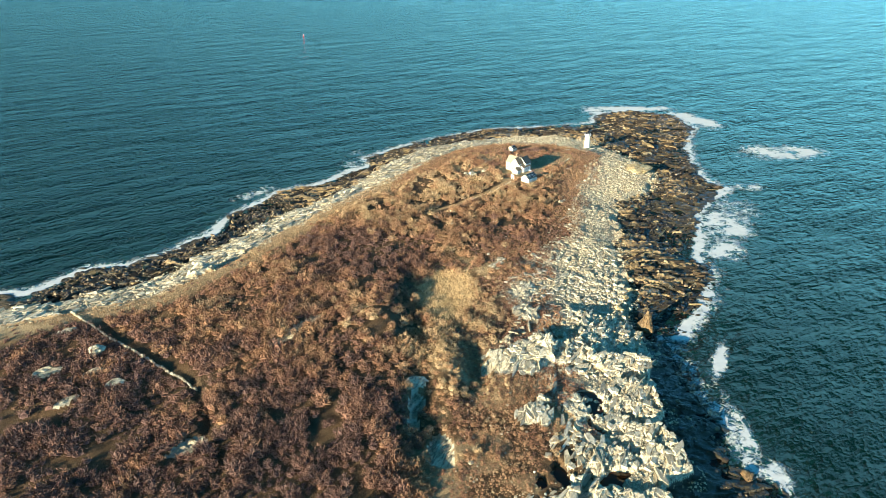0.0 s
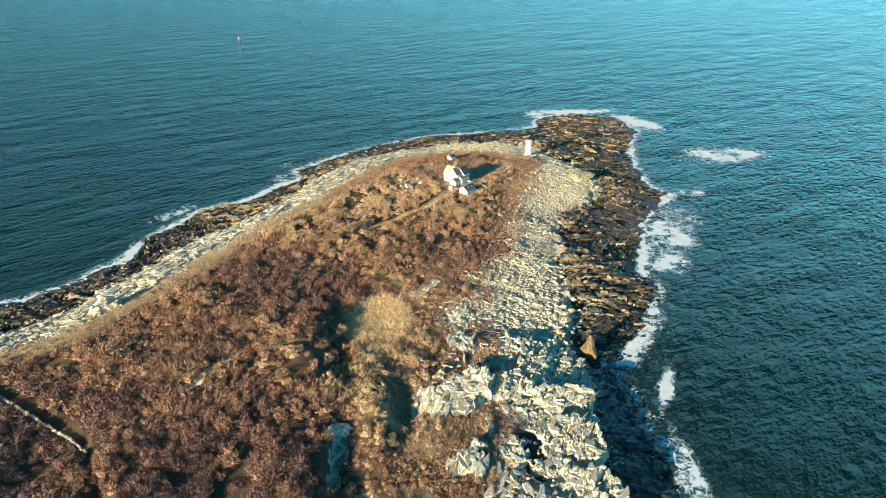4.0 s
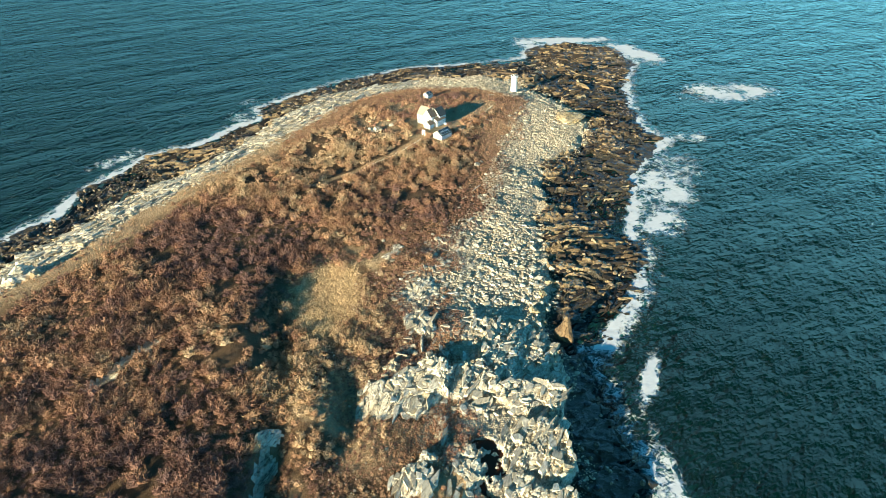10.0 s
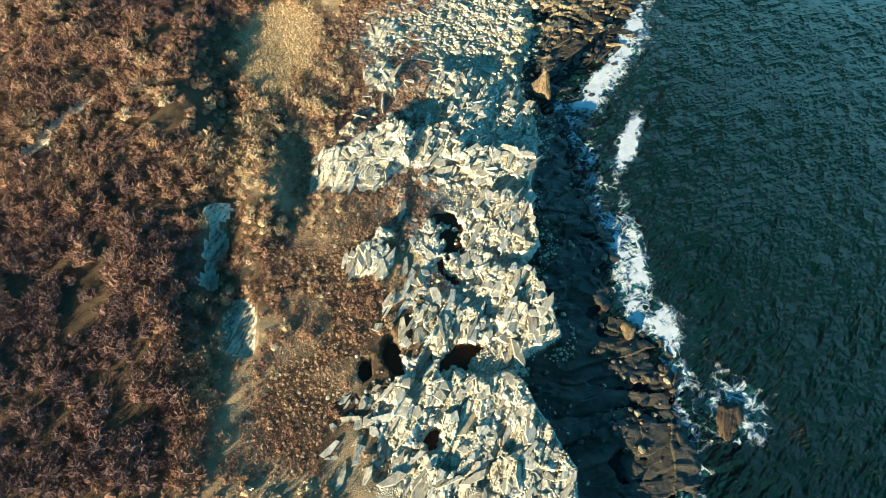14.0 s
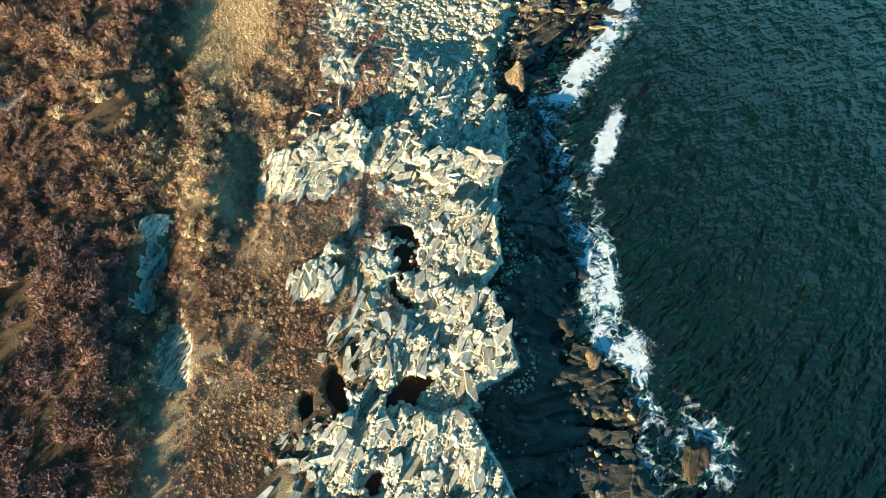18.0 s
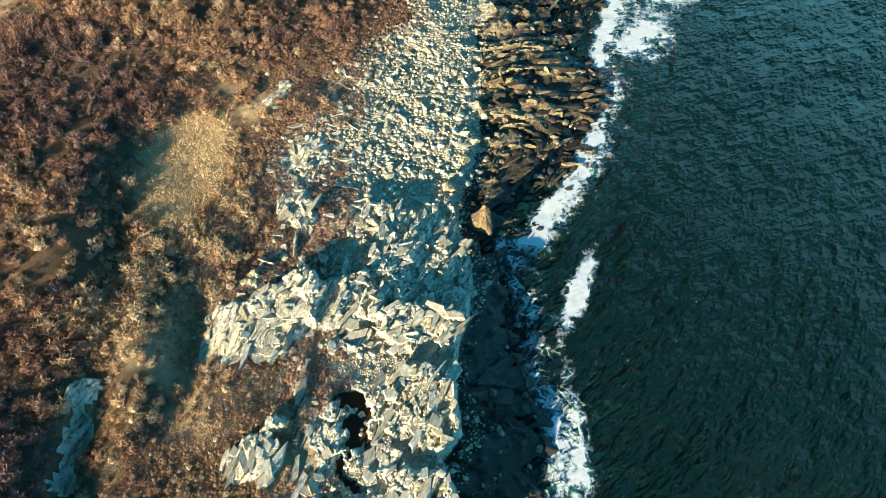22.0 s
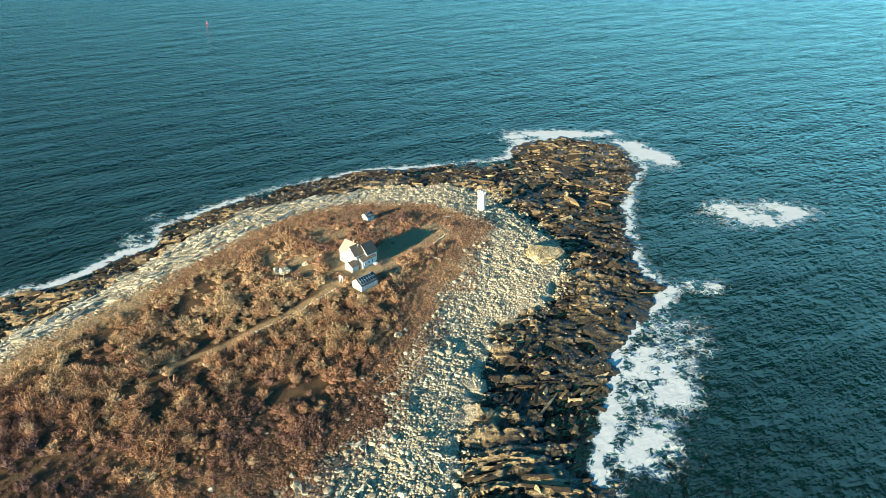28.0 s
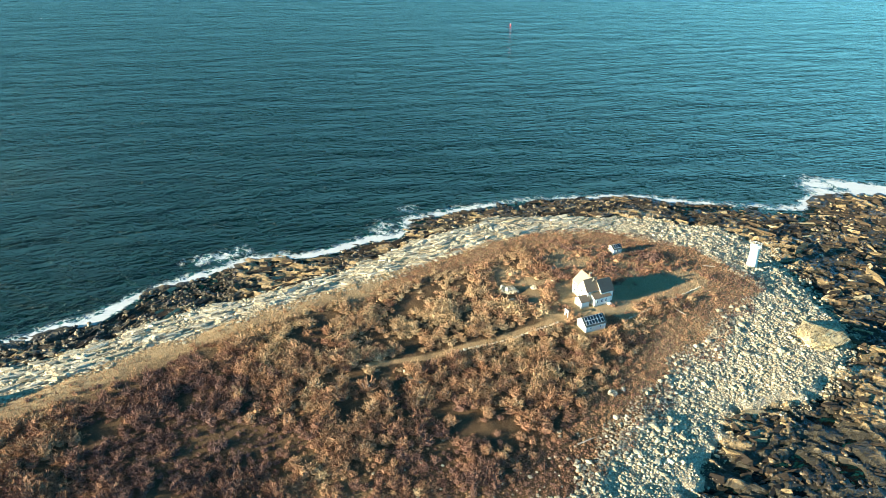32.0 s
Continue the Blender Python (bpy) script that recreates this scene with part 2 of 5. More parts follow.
def water_material():
    k = Mat("sea_water", 0.1, spec=0.12)
    k.b.inputs["IOR"].default_value = 1.33
    shoal, surf = k.attr("shoal"), k.attr("surf")
    deep = k.mix(k.noise(0.012, 3), (0.0003, 0.0068, 0.0062), (0.0005, 0.0125, 0.0112))
    reef = k.ramp(k.noise(0.16, 6, 0.7), (0.4, (0.003, 0.008, 0.007)), (0.55, (0.003, 0.024, 0.023)), (0.7, (0.006, 0.06, 0.058)))
    # foam: torn sheets and thin lace
    warp = k.n.new("ShaderNodeTexNoise")
    warp.inputs["Scale"].default_value, warp.inputs["Detail"].default_value = 0.25, 3
    k.l.new(k.geo.outputs["Position"], warp.inputs["Vector"])
    add = k.n.new("ShaderNodeVectorMath")
    add.operation = "MULTIPLY_ADD"
    add.inputs[1].default_value = (5, 5, 0)
    k.l.new(warp.outputs["Color"], add.inputs[0])
    k.l.new(k.geo.outputs["Position"], add.inputs[2])
    v = add.outputs[0]
    sheet = k.noise(0.20, 9, 0.66, v)
    threads = []
    for size, thin in ((0.10, 0.030), (0.26, 0.045)):
        n = k.noise(size, 5, 0.55, v)
        threads.append(k.ramp(k.calc("ABSOLUTE", k.calc("SUBTRACT", n, 0.5)), (0.0, 1.0), (thin * 0.5, 0.45), (thin, 0.0)))
    lace = k.calc("MAXIMUM", threads[0], threads[1])
    solid = k.ramp(k.calc("ADD", sheet, surf), (0.93, 0.0), (1.02, 0.55), (1.12, 1.0))
    thin = k.calc("MULTIPLY", lace, k.ramp(k.calc("ADD", sheet, surf), (0.70, 0.0), (0.92, 1.0)))
    caps = k.calc("MULTIPLY", k.ramp(k.noise(0.015, 2), (0.52, 0.0), (0.65, 1.0)), k.ramp(k.noise(0.09, 6, 0.6, k.at((0.5, 1.6, 1), 28)), (0.715, 0.0), (0.74, 1.0)))
    foam = k.calc("MAXIMUM", k.calc("MAXIMUM", solid, thin), caps)
    churn = k.calc("MULTIPLY", k.ramp(k.calc("ADD", sheet, surf), (0.78, 0.0), (1.0, 1.0)), 0.6)
    col = k.mix(churn, k.mix(shoal, deep, reef), (0.03, 0.20, 0.21))
    c = k.mix(foam, col, k.mix(sheet, (0.50, 0.52, 0.51), (0.74, 0.74, 0.71)))
    rough = k.mix(foam, 0.10, 0.9)
    swell = k.noise(0.065, 2, 0.5, k.at((0.35, 1.0, 1), 42))
    sea = k.noise(0.17, 3, 0.55, k.at((0.5, 1.0, 1), 38))
    crest = k.calc("SUBTRACT", 1.0, k.calc("ABSOLUTE", k.calc("MULTIPLY_ADD", sea, 2.0, -1.0)))
    chop = k.noise(0.8, 4, 0.65, k.at((0.6, 1.0, 1), 50))
    h = k.calc("ADD", k.calc("MULTIPLY", swell, 5.2), k.calc("ADD", k.calc("MULTIPLY", crest, 2.7), k.calc("MULTIPLY", chop, 0.6)))
    roll = k.noise(0.021, 2, 0.5, k.at((0.35, 1.0, 1), 34))
    h = k.calc("ADD", h, k.calc("MULTIPLY", roll, 6.0))
    k.done(c, rough=rough, bump=h, strength=1.0, dist=3.5)
    bumps = k.b.inputs["Normal"].links[0].from_node
    k.l.new(k.calc("MULTIPLY_ADD", foam, -0.94, 1.0), bumps.inputs["Strength"])      # foam lies flat on the waves
    return k.m


M_WATER = water_material()
M_WHITE = simple("white_paint", (0.74, 0.69, 0.58), 0.6, scale=1.2, spread=0.05)
M_TRIM = simple("white_trim", (0.82, 0.82, 0.80), 0.5, spread=0.03)
M_ROOF = simple("weathered_shingle", (0.34, 0.27, 0.185), 0.9, spread=0.3, scale=3)
# dark shingle; on the rear block its darkness is painted-in shade
M_ROOFD = simple("dark_shade_shingle", (0.05, 0.06, 0.058), 0.9, spread=0.3, scale=3)
M_ROOFB = simple("brown_shingle", (0.17, 0.125, 0.085), 0.9, spread=0.3, scale=3)
M_GLASS = simple("window_glass", (0.02, 0.03, 0.035), 0.08, spread=0.1)
M_PANEL = simple("solar_cells", (0.012, 0.025, 0.04), 0.12, spread=0.15, scale=6)
M_METAL = simple("grey_metal", (0.45, 0.46, 0.47), 0.35, 0.8)
M_WOOD = simple("silvered_driftwood", (0.42, 0.38, 0.31), 0.85, spread=0.25, scale=4)
M_BRICK = simple("old_brick", (0.30, 0.14, 0.09), 0.85, spread=0.25, scale=5)
M_RED = simple("red_buoy_paint", (0.55, 0.07, 0.045), 0.45)
M_PEAT = simple("peaty_pool", (0.06, 0.022, 0.008), 0.10, spread=0.3, scale=0.6)
M_DARK = simple("dark_opening", (0.015, 0.014, 0.013), 0.8)
import collections

# ---- plan of the island, in metres ----
COAST_N = [(-330, 160), (-260, 222), (-205, 256), (-177, 262), (-163, 284), (-147, 287), (-133, 298), (-125, 316), (-117, 326), (-113, 352),
           (-104, 370), (-95, 390), (-77, 400), (-69, 408), (-60, 426), (-48, 438), (-52, 458), (-27, 486), (-2, 508), (34, 528),
           (65, 535), (96, 543), (124, 551), (136, 582), (162, 593), (190, 573), (198, 540)]
COAST_E = [(182, 508), (173, 480), (165, 440), (161, 414), (170, 395), (153, 375), (136, 354), (131, 331), (123, 310), (120, 295),
           (121, 280), (112, 264), (104, 248), (89, 229), (81, 227), (83, 212), (83, 196), (86, 181), (87, 166), (86, 153),
           (93, 148), (93, 138), (90, 126), (88, 100), (95, 60), (70, 10), (40, -60), (-40, -140), (-200, -160), (-330, -60)]
HEATH_N = [(-330, 140), (-240, 190), (-158, 229), (-146, 235), (-120, 247), (-107, 264), (-98, 279), (-86, 303), (-68, 338), (-52, 365),
           (-38, 385), (-20, 413), (-6, 440), (18, 462), (47, 473), (80, 466), (98, 452), (104, 440)]
HEATH_E = [(97, 420), (88, 400), (82, 383), (76, 360), (71, 340), (66, 320), (60, 308), (50, 298), (38, 292), (34, 283),
           (32, 270), (24, 258), (22, 240), (18, 222), (18, 208), (21, 192), (25, 185), (21, 172), (29, 168), (31, 157),
           (27, 145), (21, 138), (19, 120), (10, 60), (-20, -40), (-200, -80), (-320, 0)]
DRY_N = [(-330, 150), (-250, 208), (-190, 243), (-159, 250), (-140, 260), (-125, 273), (-115, 293), (-101, 320), (-86, 348), (-69, 370),
         (-55, 391), (-45, 412), (-38, 436), (-18, 468), (9, 486), (45, 500), (80, 505), (106, 492), (122, 462), (134, 436)]
DRY_E = [(137, 420), (128, 396), (117, 380), (101, 366), (95, 349), (91, 331), (89, 315), (87, 298), (82, 273), (80, 255),
         (75, 240), (73, 228), (76, 218), (74, 203), (70, 190), (70, 175), (66, 170), (70, 159), (71, 150), (62, 144),
         (60, 141), (64, 132), (69, 120), (66, 90), (66, 50), (45, 0), (20, -60), (-40, -120), (-200, -130), (-320, -40)]


def away(x, y, poly):
    """Signed distance to a closed outline, positive inside."""
    p = np.array(poly, float)
    q = np.roll(p, -1, 0)
    best = np.full(x.shape, 1e9)
    inside = np.zeros(x.shape, bool)
    for (ax, ay), (bx, by) in zip(p, q):
        dx, dy = bx - ax, by - ay
        u = np.clip(((x - ax) * dx + (y - ay) * dy) / (dx * dx + dy * dy), 0, 1)
        best = np.minimum(best, (x - ax - u * dx) ** 2 + (y - ay - u * dy) ** 2)
        if dy:
            inside ^= ((ay > y) != (by > y)) & (x < (y - ay) / dy * dx + ax)
    return np.where(inside, 1, -1) * np.sqrt(best)


def hashed(i, j, k=0):
    n = np.sin(i * 127.1 + j * 311.7 + k * 74.7) * 43758.5453
    return n - np.floor(n)


def vnoise(x, y, k=0):
    i, j = np.floor(x), np.floor(y)
    u, v = x - i, y - j
    u, v = u * u * (3 - 2 * u), v * v * (3 - 2 * v)
    a, b = hashed(i, j, k), hashed(i + 1, j, k)
    c, d = hashed(i, j + 1, k), hashed(i + 1, j + 1, k)
    return a + (b - a) * u + (c - a) * v + (a - b - c + d) * u * v - 0.5


def fbm(x, y, size, octaves=4, k=0):
    total, amp = 0, 1.0
    for o in range(octaves):
        total = total + amp * vnoise(x / size + 17.3 * o, y / size - 9.1 * o, k + o)
        size, amp = size / 2.03, amp * 0.5
    return total


def blocks(x, y, k=0):
    """Jointed rock: for each point the value of its block, the tilt over it and how near its joint is."""
    i0, j0 = np.floor(x), np.floor(y)
    d1, d2 = np.full(x.shape, 9.0), np.full(x.shape, 9.0)
    val, tilt = np.zeros(x.shape), np.zeros(x.shape)
    for di in (-1, 0, 1):
        for dj in (-1, 0, 1):
            i, j = i0 + di, j0 + dj
            dx, dy = x - i - 0.15 - 0.7 * hashed(i, j, k), y - j - 0.15 - 0.7 * hashed(i, j, k + 5)
            d = dx * dx + dy * dy
            near = d < d1
            d2 = np.where(near, d1, np.minimum(d2, d))
            val = np.where(near, hashed(i, j, k + 9), val)
            tilt = np.where(near, dx * (hashed(i, j, k + 11) - 0.5) + dy * (hashed(i, j, k + 13) - 0.5), tilt)
            d1 = np.where(near, d, d1)
    return val - 0.5, tilt, np.sqrt(d2) - np.sqrt(d1)


def step(a, b, v):
    u = np.clip((v - a) / (b - a), 0, 1)
    return u * u * (3 - 2 * u)


def turned(x, y, deg):
    c, s = math.cos(radians(deg)), math.sin(radians(deg))
    return x * c + y * s, -x * s + y * c


# outcrops of bare rock in the heath: x, y, half length, half width, turn, rise
OUTCROPS = [(27, 204, 12, 8, 60, 1.6), (-9, 187, 4.5, 3, 30, 1.2), (-1, 157, 7.5, 3.6, 100, -0.8), (28, 171, 5.5, 4, 40, 0.9), (22, 274, 8, 3.2, 35, 0.5),
            (-106, 271, 5, 4, 40, 2.6), (17, 397, 3, 2.2, 20, 0.8), (-54, 216, 12, 2.2, 60, -0.8), (-9, 176, 8, 2.2, 95, -1.6), (-139, 218, 7, 3, 25, 1.2),
            (-117, 191, 3.5, 1.8, 30, 0.8), (-72, 155, 6, 3.5, 60, -1.0), (-106.5, 184.5, 2.6, 1.5, 30, 0.8), (-117.5, 175, 3, 2, 50, 0.7), (-133, 191, 4, 2.4, 30, 0.9), (34, 255, 7, 5, 60, 0.6), (33, 236, 6, 4, 80, 0.6)]
# hollows and rises of the ground: x, y, radius along x, along y, metres
SWELLS = [(0, 250, 15, 24, -2.6), (-9, 221, 5, 9, -2.4), (-12, 240, 5, 15, -1.3), (-22, 232, 6, 24, 1.3), (-30, 240, 10, 36, 1.6), (-7, 166, 6, 24, -2.3), (-20, 166, 9, 30, 1.4), (11, 196, 4.5, 16, -2.3), (1, 196, 6, 16, 1.8),
          (-70, 240, 40, 50, 2.0), (40, 400, 30, 26, 0.4), (5, 300, 40, 22, 1.4), (-30, 330, 30, 30, 1.5), (-90, 170, 10, 40, -1.4), (70, 450, 24, 16, 0.4)]
# rock masses of the sea cliff: x, y, half sizes, turn, level, rise to the east, rise to the north
MASSES = [(62, 156, 11, 13, -20, 6.6, 0.05, 0.08), (60.5, 179, 10, 10.5, 0, 6.4, 0.04, 0.06), (64, 199, 11.5, 5.5, -8, 6.2, -0.02, 0.12), (45, 207, 8, 6, 14, 7.0, 0.03, 0.10),
          (65, 221, 13, 14, 0, 4.6, -0.22, 0.0), (41, 152, 13, 11, 30, 6.5, 0.02, 0.06), (44, 130, 23, 11, 10, 6.3, 0.0, 0.05), (60, 122, 10, 14, 0, 5.8, 0.0, 0.05)]
POOLS = [(47.5, 178.5, 4.0, 5), (46, 167, 2.3, 3.6), (47.5, 145.5, 5.0, 3.0), (33, 145, 1.9, 4.0), (25.5, 142.5, 1.8, 3.0), (40, 128, 2.6, 3.2)]
TRACK = [(40.5, 386.6), (29, 372), (19.8, 361), (7, 345.5), (-5, 336), (-9, 332)]

TRENCH = [(-82, 186), (-72, 170), (-63, 151), (-57, 132)]
OLD_WALL = [(-146, 235), (-123, 215), (-105, 201), (-89, 190), (-79, 182)]


def line_away(x, y, line):
    best = np.full(np.shape(x), 1e9)
    for (ax, ay), (bx, by) in zip(line, line[1:]):
        dx, dy = bx - ax, by - ay
        u = np.clip(((x - ax) * dx + (y - ay) * dy) / (dx * dx + dy * dy), 0, 1)
        best = np.minimum(best, (x - ax - u * dx) ** 2 + (y - ay - u * dy) ** 2)
    return np.sqrt(best)


Ground = collections.namedtuple("Ground", "z c d u rock bare ribs")


def land(x, y):
    """Height and kinds of ground at points of the plan."""
    mixed = step(340, 290, y) * step(-10, 12, x)
    w = 3.0 * fbm(x, y, 14, 3, 3) + mixed * (3.5 + 17 * fbm(x, y, 21, 4, 7))
    wx, wy = 2.6 * fbm(x, y, 9, 3, 21), 2.6 * fbm(x, y, 9, 3, 22)
    c = away(x + wx, y + wy, COAST_N + COAST_E)
    east = step(236, 262, y) * step(50, 70, x)
    d = away(x + (0.5 + 1.2 * east) * wx + 8 * east * fbm(x, y, 26, 2, 25), y + (0.5 + 1.2 * east) * wy, DRY_N + DRY_E)
    u = away(x, y, HEATH_N + HEATH_E) + w
    cliff = step(246, 226, y) * step(20, 50, x)
    rim = 2.6 + 2.2 * cliff
    # tidal ledges: tilted, jointed slabs along a wandering strike
    qx, qy = x + 10 * fbm(x, y, 28, 3, 23), y + 11 * fbm(x, y, 24, 3, 24)
    sx, sy = turned(qx, qy, 19)
    bv, bt, be = blocks(sx / 19, sy / 4.4, 2)
    tx, ty = turned(qx, qy, -28)
    cv, ct, ce = blocks(tx / 9, ty / 5.0, 4)
    swap = step(-0.12, 0.12, fbm(x, y, 42, 3, 28))
    lean = (0.9 * bv + 3.2 * bt) * (0.35 + 0.65 * swap) + (0.7 * cv + 2.8 * ct) * (1.0 - 0.7 * swap)
    fx, fy = turned(qx + 3 * fbm(x, y, 7, 2, 26), qy, 12)
    ribs = lean + 2.2 * fbm(x, y, 24, 3, 8) + 1.6 * fbm(fx / 3, fy, 2.6, 3, 9) + 1.0 * fbm(x, y, 2.0, 2, 27)
    reach = np.clip(c / np.maximum(c - np.minimum(d, 0) + 1e-6, 1e-3), 0, 1)
    tide = np.where(c > 0, -0.05 + 1.9 * reach ** 1.2 + ribs * (0.55 + 0.35 * reach) * (1 - 0.35 * cliff), np.maximum(0.15 + 0.22 * c, -5) + 0.55 * ribs)
    # rubble and bedrock between the tide mark and the heath
    part = np.clip(d / np.maximum(d - np.minimum(u, 0) + 1e-6, 1e-3), 0, 1)
    shore = rim + (6.2 - rim) * part
    rx, ry = turned(x + 2 * fbm(x, y, 16, 2, 44), y, 62)
    b1, t1, e1 = blocks(rx / 8.5, ry / 4.2, 40)
    b2, t2, e2 = blocks(rx / 3.6 + 0.8 * vnoise(x / 5, y / 5, 42), ry / 1.5, 41)
    sx3, sy3 = turned(x, y, 35)
    b3, t3, e3 = blocks(sx3 / 1.7, sy3 / 1.0, 43)
    craggy = 2.0 * b1 + 5.0 * t1 + 0.9 * b2 + 2.6 * t2 + 0.2 * b3 + 0.5 * t3 - 0.9 * step(0.09, 0.0, e1) - 0.45 * step(0.12, 0.0, e2) - 0.2 * step(0.16, 0.0, e3)
    shore = shore + 0.4 * fbm(x, y, 3, 3, 15) + 0.7 * fbm(x, y, 20, 2, 16)
    rock = step(5, 2, d + 5 * fbm(x, y, 8, 2, 31)) * step(0, 1.5, d) * cliff
    shore = shore + rock * craggy * 0.5
    knobs = cliff * step(0.02, 0.16, fbm(x, y, 9, 4, 34)) * step(0, 2, d)
    shore = shore + knobs * (0.5 + 0.4 * craggy)
    rock = np.maximum(rock, knobs * 0.9)
    slabs = step(-0.02, 0.12, fbm(x, y, 12, 4, 36)) * step(0.5, 3, d) * step(30, 5, x - (y - 480) * 0.4) * step(4, -1, u)
    shore = shore + slabs * (0.5 + 0.35 * craggy)
    rock = np.maximum(rock, slabs * 0.9)
    for ax, ay, lx, ly, turn, level, ex, ny in MASSES:
        ox, oy = turned(x - ax, y - ay, turn)
        near = step(1.12, 0.92, (np.abs(ox / lx) ** 3 + np.abs(oy / ly) ** 3) ** (1 / 3) + 0.55 * fbm(x, y, 9, 3, 33))
        shore = shore + near * (level + ex * (x - ax) + ny * (y - ay) + 0.48 * craggy - shore)
        rock = np.maximum(rock, near)
    high = 6.2 + 3.0 * (1 - np.exp(-np.maximum(u, 0) / 45)) + 0.7 * fbm(x, y, 26, 3, 5) * step(0, 14, u) + 0.25 * fbm(x, y, 4, 2, 6)
    for ax, ay, lx, ly, rise in SWELLS:
        high = high + rise * np.exp(-((x - ax) / lx) ** 2 - ((y - ay) / ly) ** 2)
    high = high - 0.9 * step(2.6, 0.5, line_away(x, y, TRENCH) + 3 * fbm(x, y, 6, 2, 66))
    upper = shore + (high - shore) * step(-1.5, 3, u)
    bare = np.zeros(x.shape)
    for ax, ay, lx, ly, turn, rise in OUTCROPS:
        ox, oy = turned(x - ax, y - ay, turn)
        near = step(1.25, 0.75, np.sqrt((ox / lx) ** 2 + (oy / ly) ** 2) + 1.3 * fbm(x, y, 6, 4, 50))
        dip = 0.15 * (0.68 * (x - ax) + 0.73 * (y - ay)) if ax > 20 and ay < 210 else 0.0
        upper = upper + near * (rise + dip + 0.24 * craggy)
        bare = np.maximum(bare, near)
    rock = np.maximum(rock, bare)
    for ax, ay, lx, ly in POOLS:
        upper = upper - 2.4 * step(1.15, 0.45, np.sqrt(((x - ax) / lx) ** 2 + ((y - ay) / ly) ** 2) + 1.7 * fbm(x, y, 4, 4, 55))
    z = tide + (upper - tide) * step(-0.2, 1.4 + 2.5 * (1 - cliff), d)
    return Ground(z, c, d, u, rock, bare, ribs)


def part(name, bm, material, parent, label=""):
    me = bpy.data.meshes.new(name)
    if hasattr(bm, "to_mesh"):
        bm.to_mesh(me)
        bm.free()
    else:
        me.from_pydata(*bm)
    me.materials.append(material)
    ob = new(name, me)
    ob.parent = parent
    if label:
        ob["label"] = label
    return ob


def quick_mesh(name, co, faces, material, attrs=(), smooth=False):
    """A mesh from arrays: corners, faces of one size, and values at the corners."""
    me = bpy.data.meshes.new(name)
    k = faces.shape[1]
    me.vertices.add(len(co))
    me.vertices.foreach_set("co", np.ascontiguousarray(co, np.float32).ravel())
    me.loops.add(faces.size)
    me.loops.foreach_set("vertex_index", np.ascontiguousarray(faces, np.int32).ravel())
    me.polygons.add(len(faces))
    me.polygons.foreach_set("loop_start", np.arange(0, faces.size, k, dtype=np.int32))
    me.polygons.foreach_set("use_smooth", np.full(len(faces), smooth))
    for key, values in attrs:
        at = me.attributes.new(key, "FLOAT", "POINT")
        at.data.foreach_set("value", np.ascontiguousarray(values, np.float32).ravel())
    me.update(calc_edges=True)
    me.materials.append(material)
    return new(name, me)


def lines_of(*stops):
    """Grid lines with a spacing for each stretch."""
    out = []
    for (a, gap), (b, _) in zip(stops, stops[1:]):
        out += list(np.arange(a, b - gap * 0.5, gap))
    return np.array(out + [stops[-1][0]])


def ledge_dry(X, Y, c, d):
    """How far the tidal rock is bare of weed."""
    return (0.42 * step(-14, -1, d) * step(60, 100, X) * step(238, 250, Y) - 0.25 * step(9, 1, c) - 0.45 * step(244, 230, Y)
            + (0.75 * step(-0.04, 0.16, fbm(X, Y, 38, 3, 68)) - 0.12) * step(90, 40, X) * step(230, 260, Y))


def pieces(faces):
    """A number for each face that says which connected piece it belongs to."""
    used, inv = np.unique(faces, return_inverse=True)
    f = inv.reshape(faces.shape)
    mark = np.arange(len(used))
    while True:
        low = mark[f].min(1)
        fresh = mark.copy()
        for k in range(f.shape[1]):
            np.minimum.at(fresh, f[:, k], low)
        fresh = fresh[fresh]
        if (fresh == mark).all():
            return mark[f[:, 0]]
        mark = fresh


CLIFF = (13.0, 98.0, 113.0, 236.0)


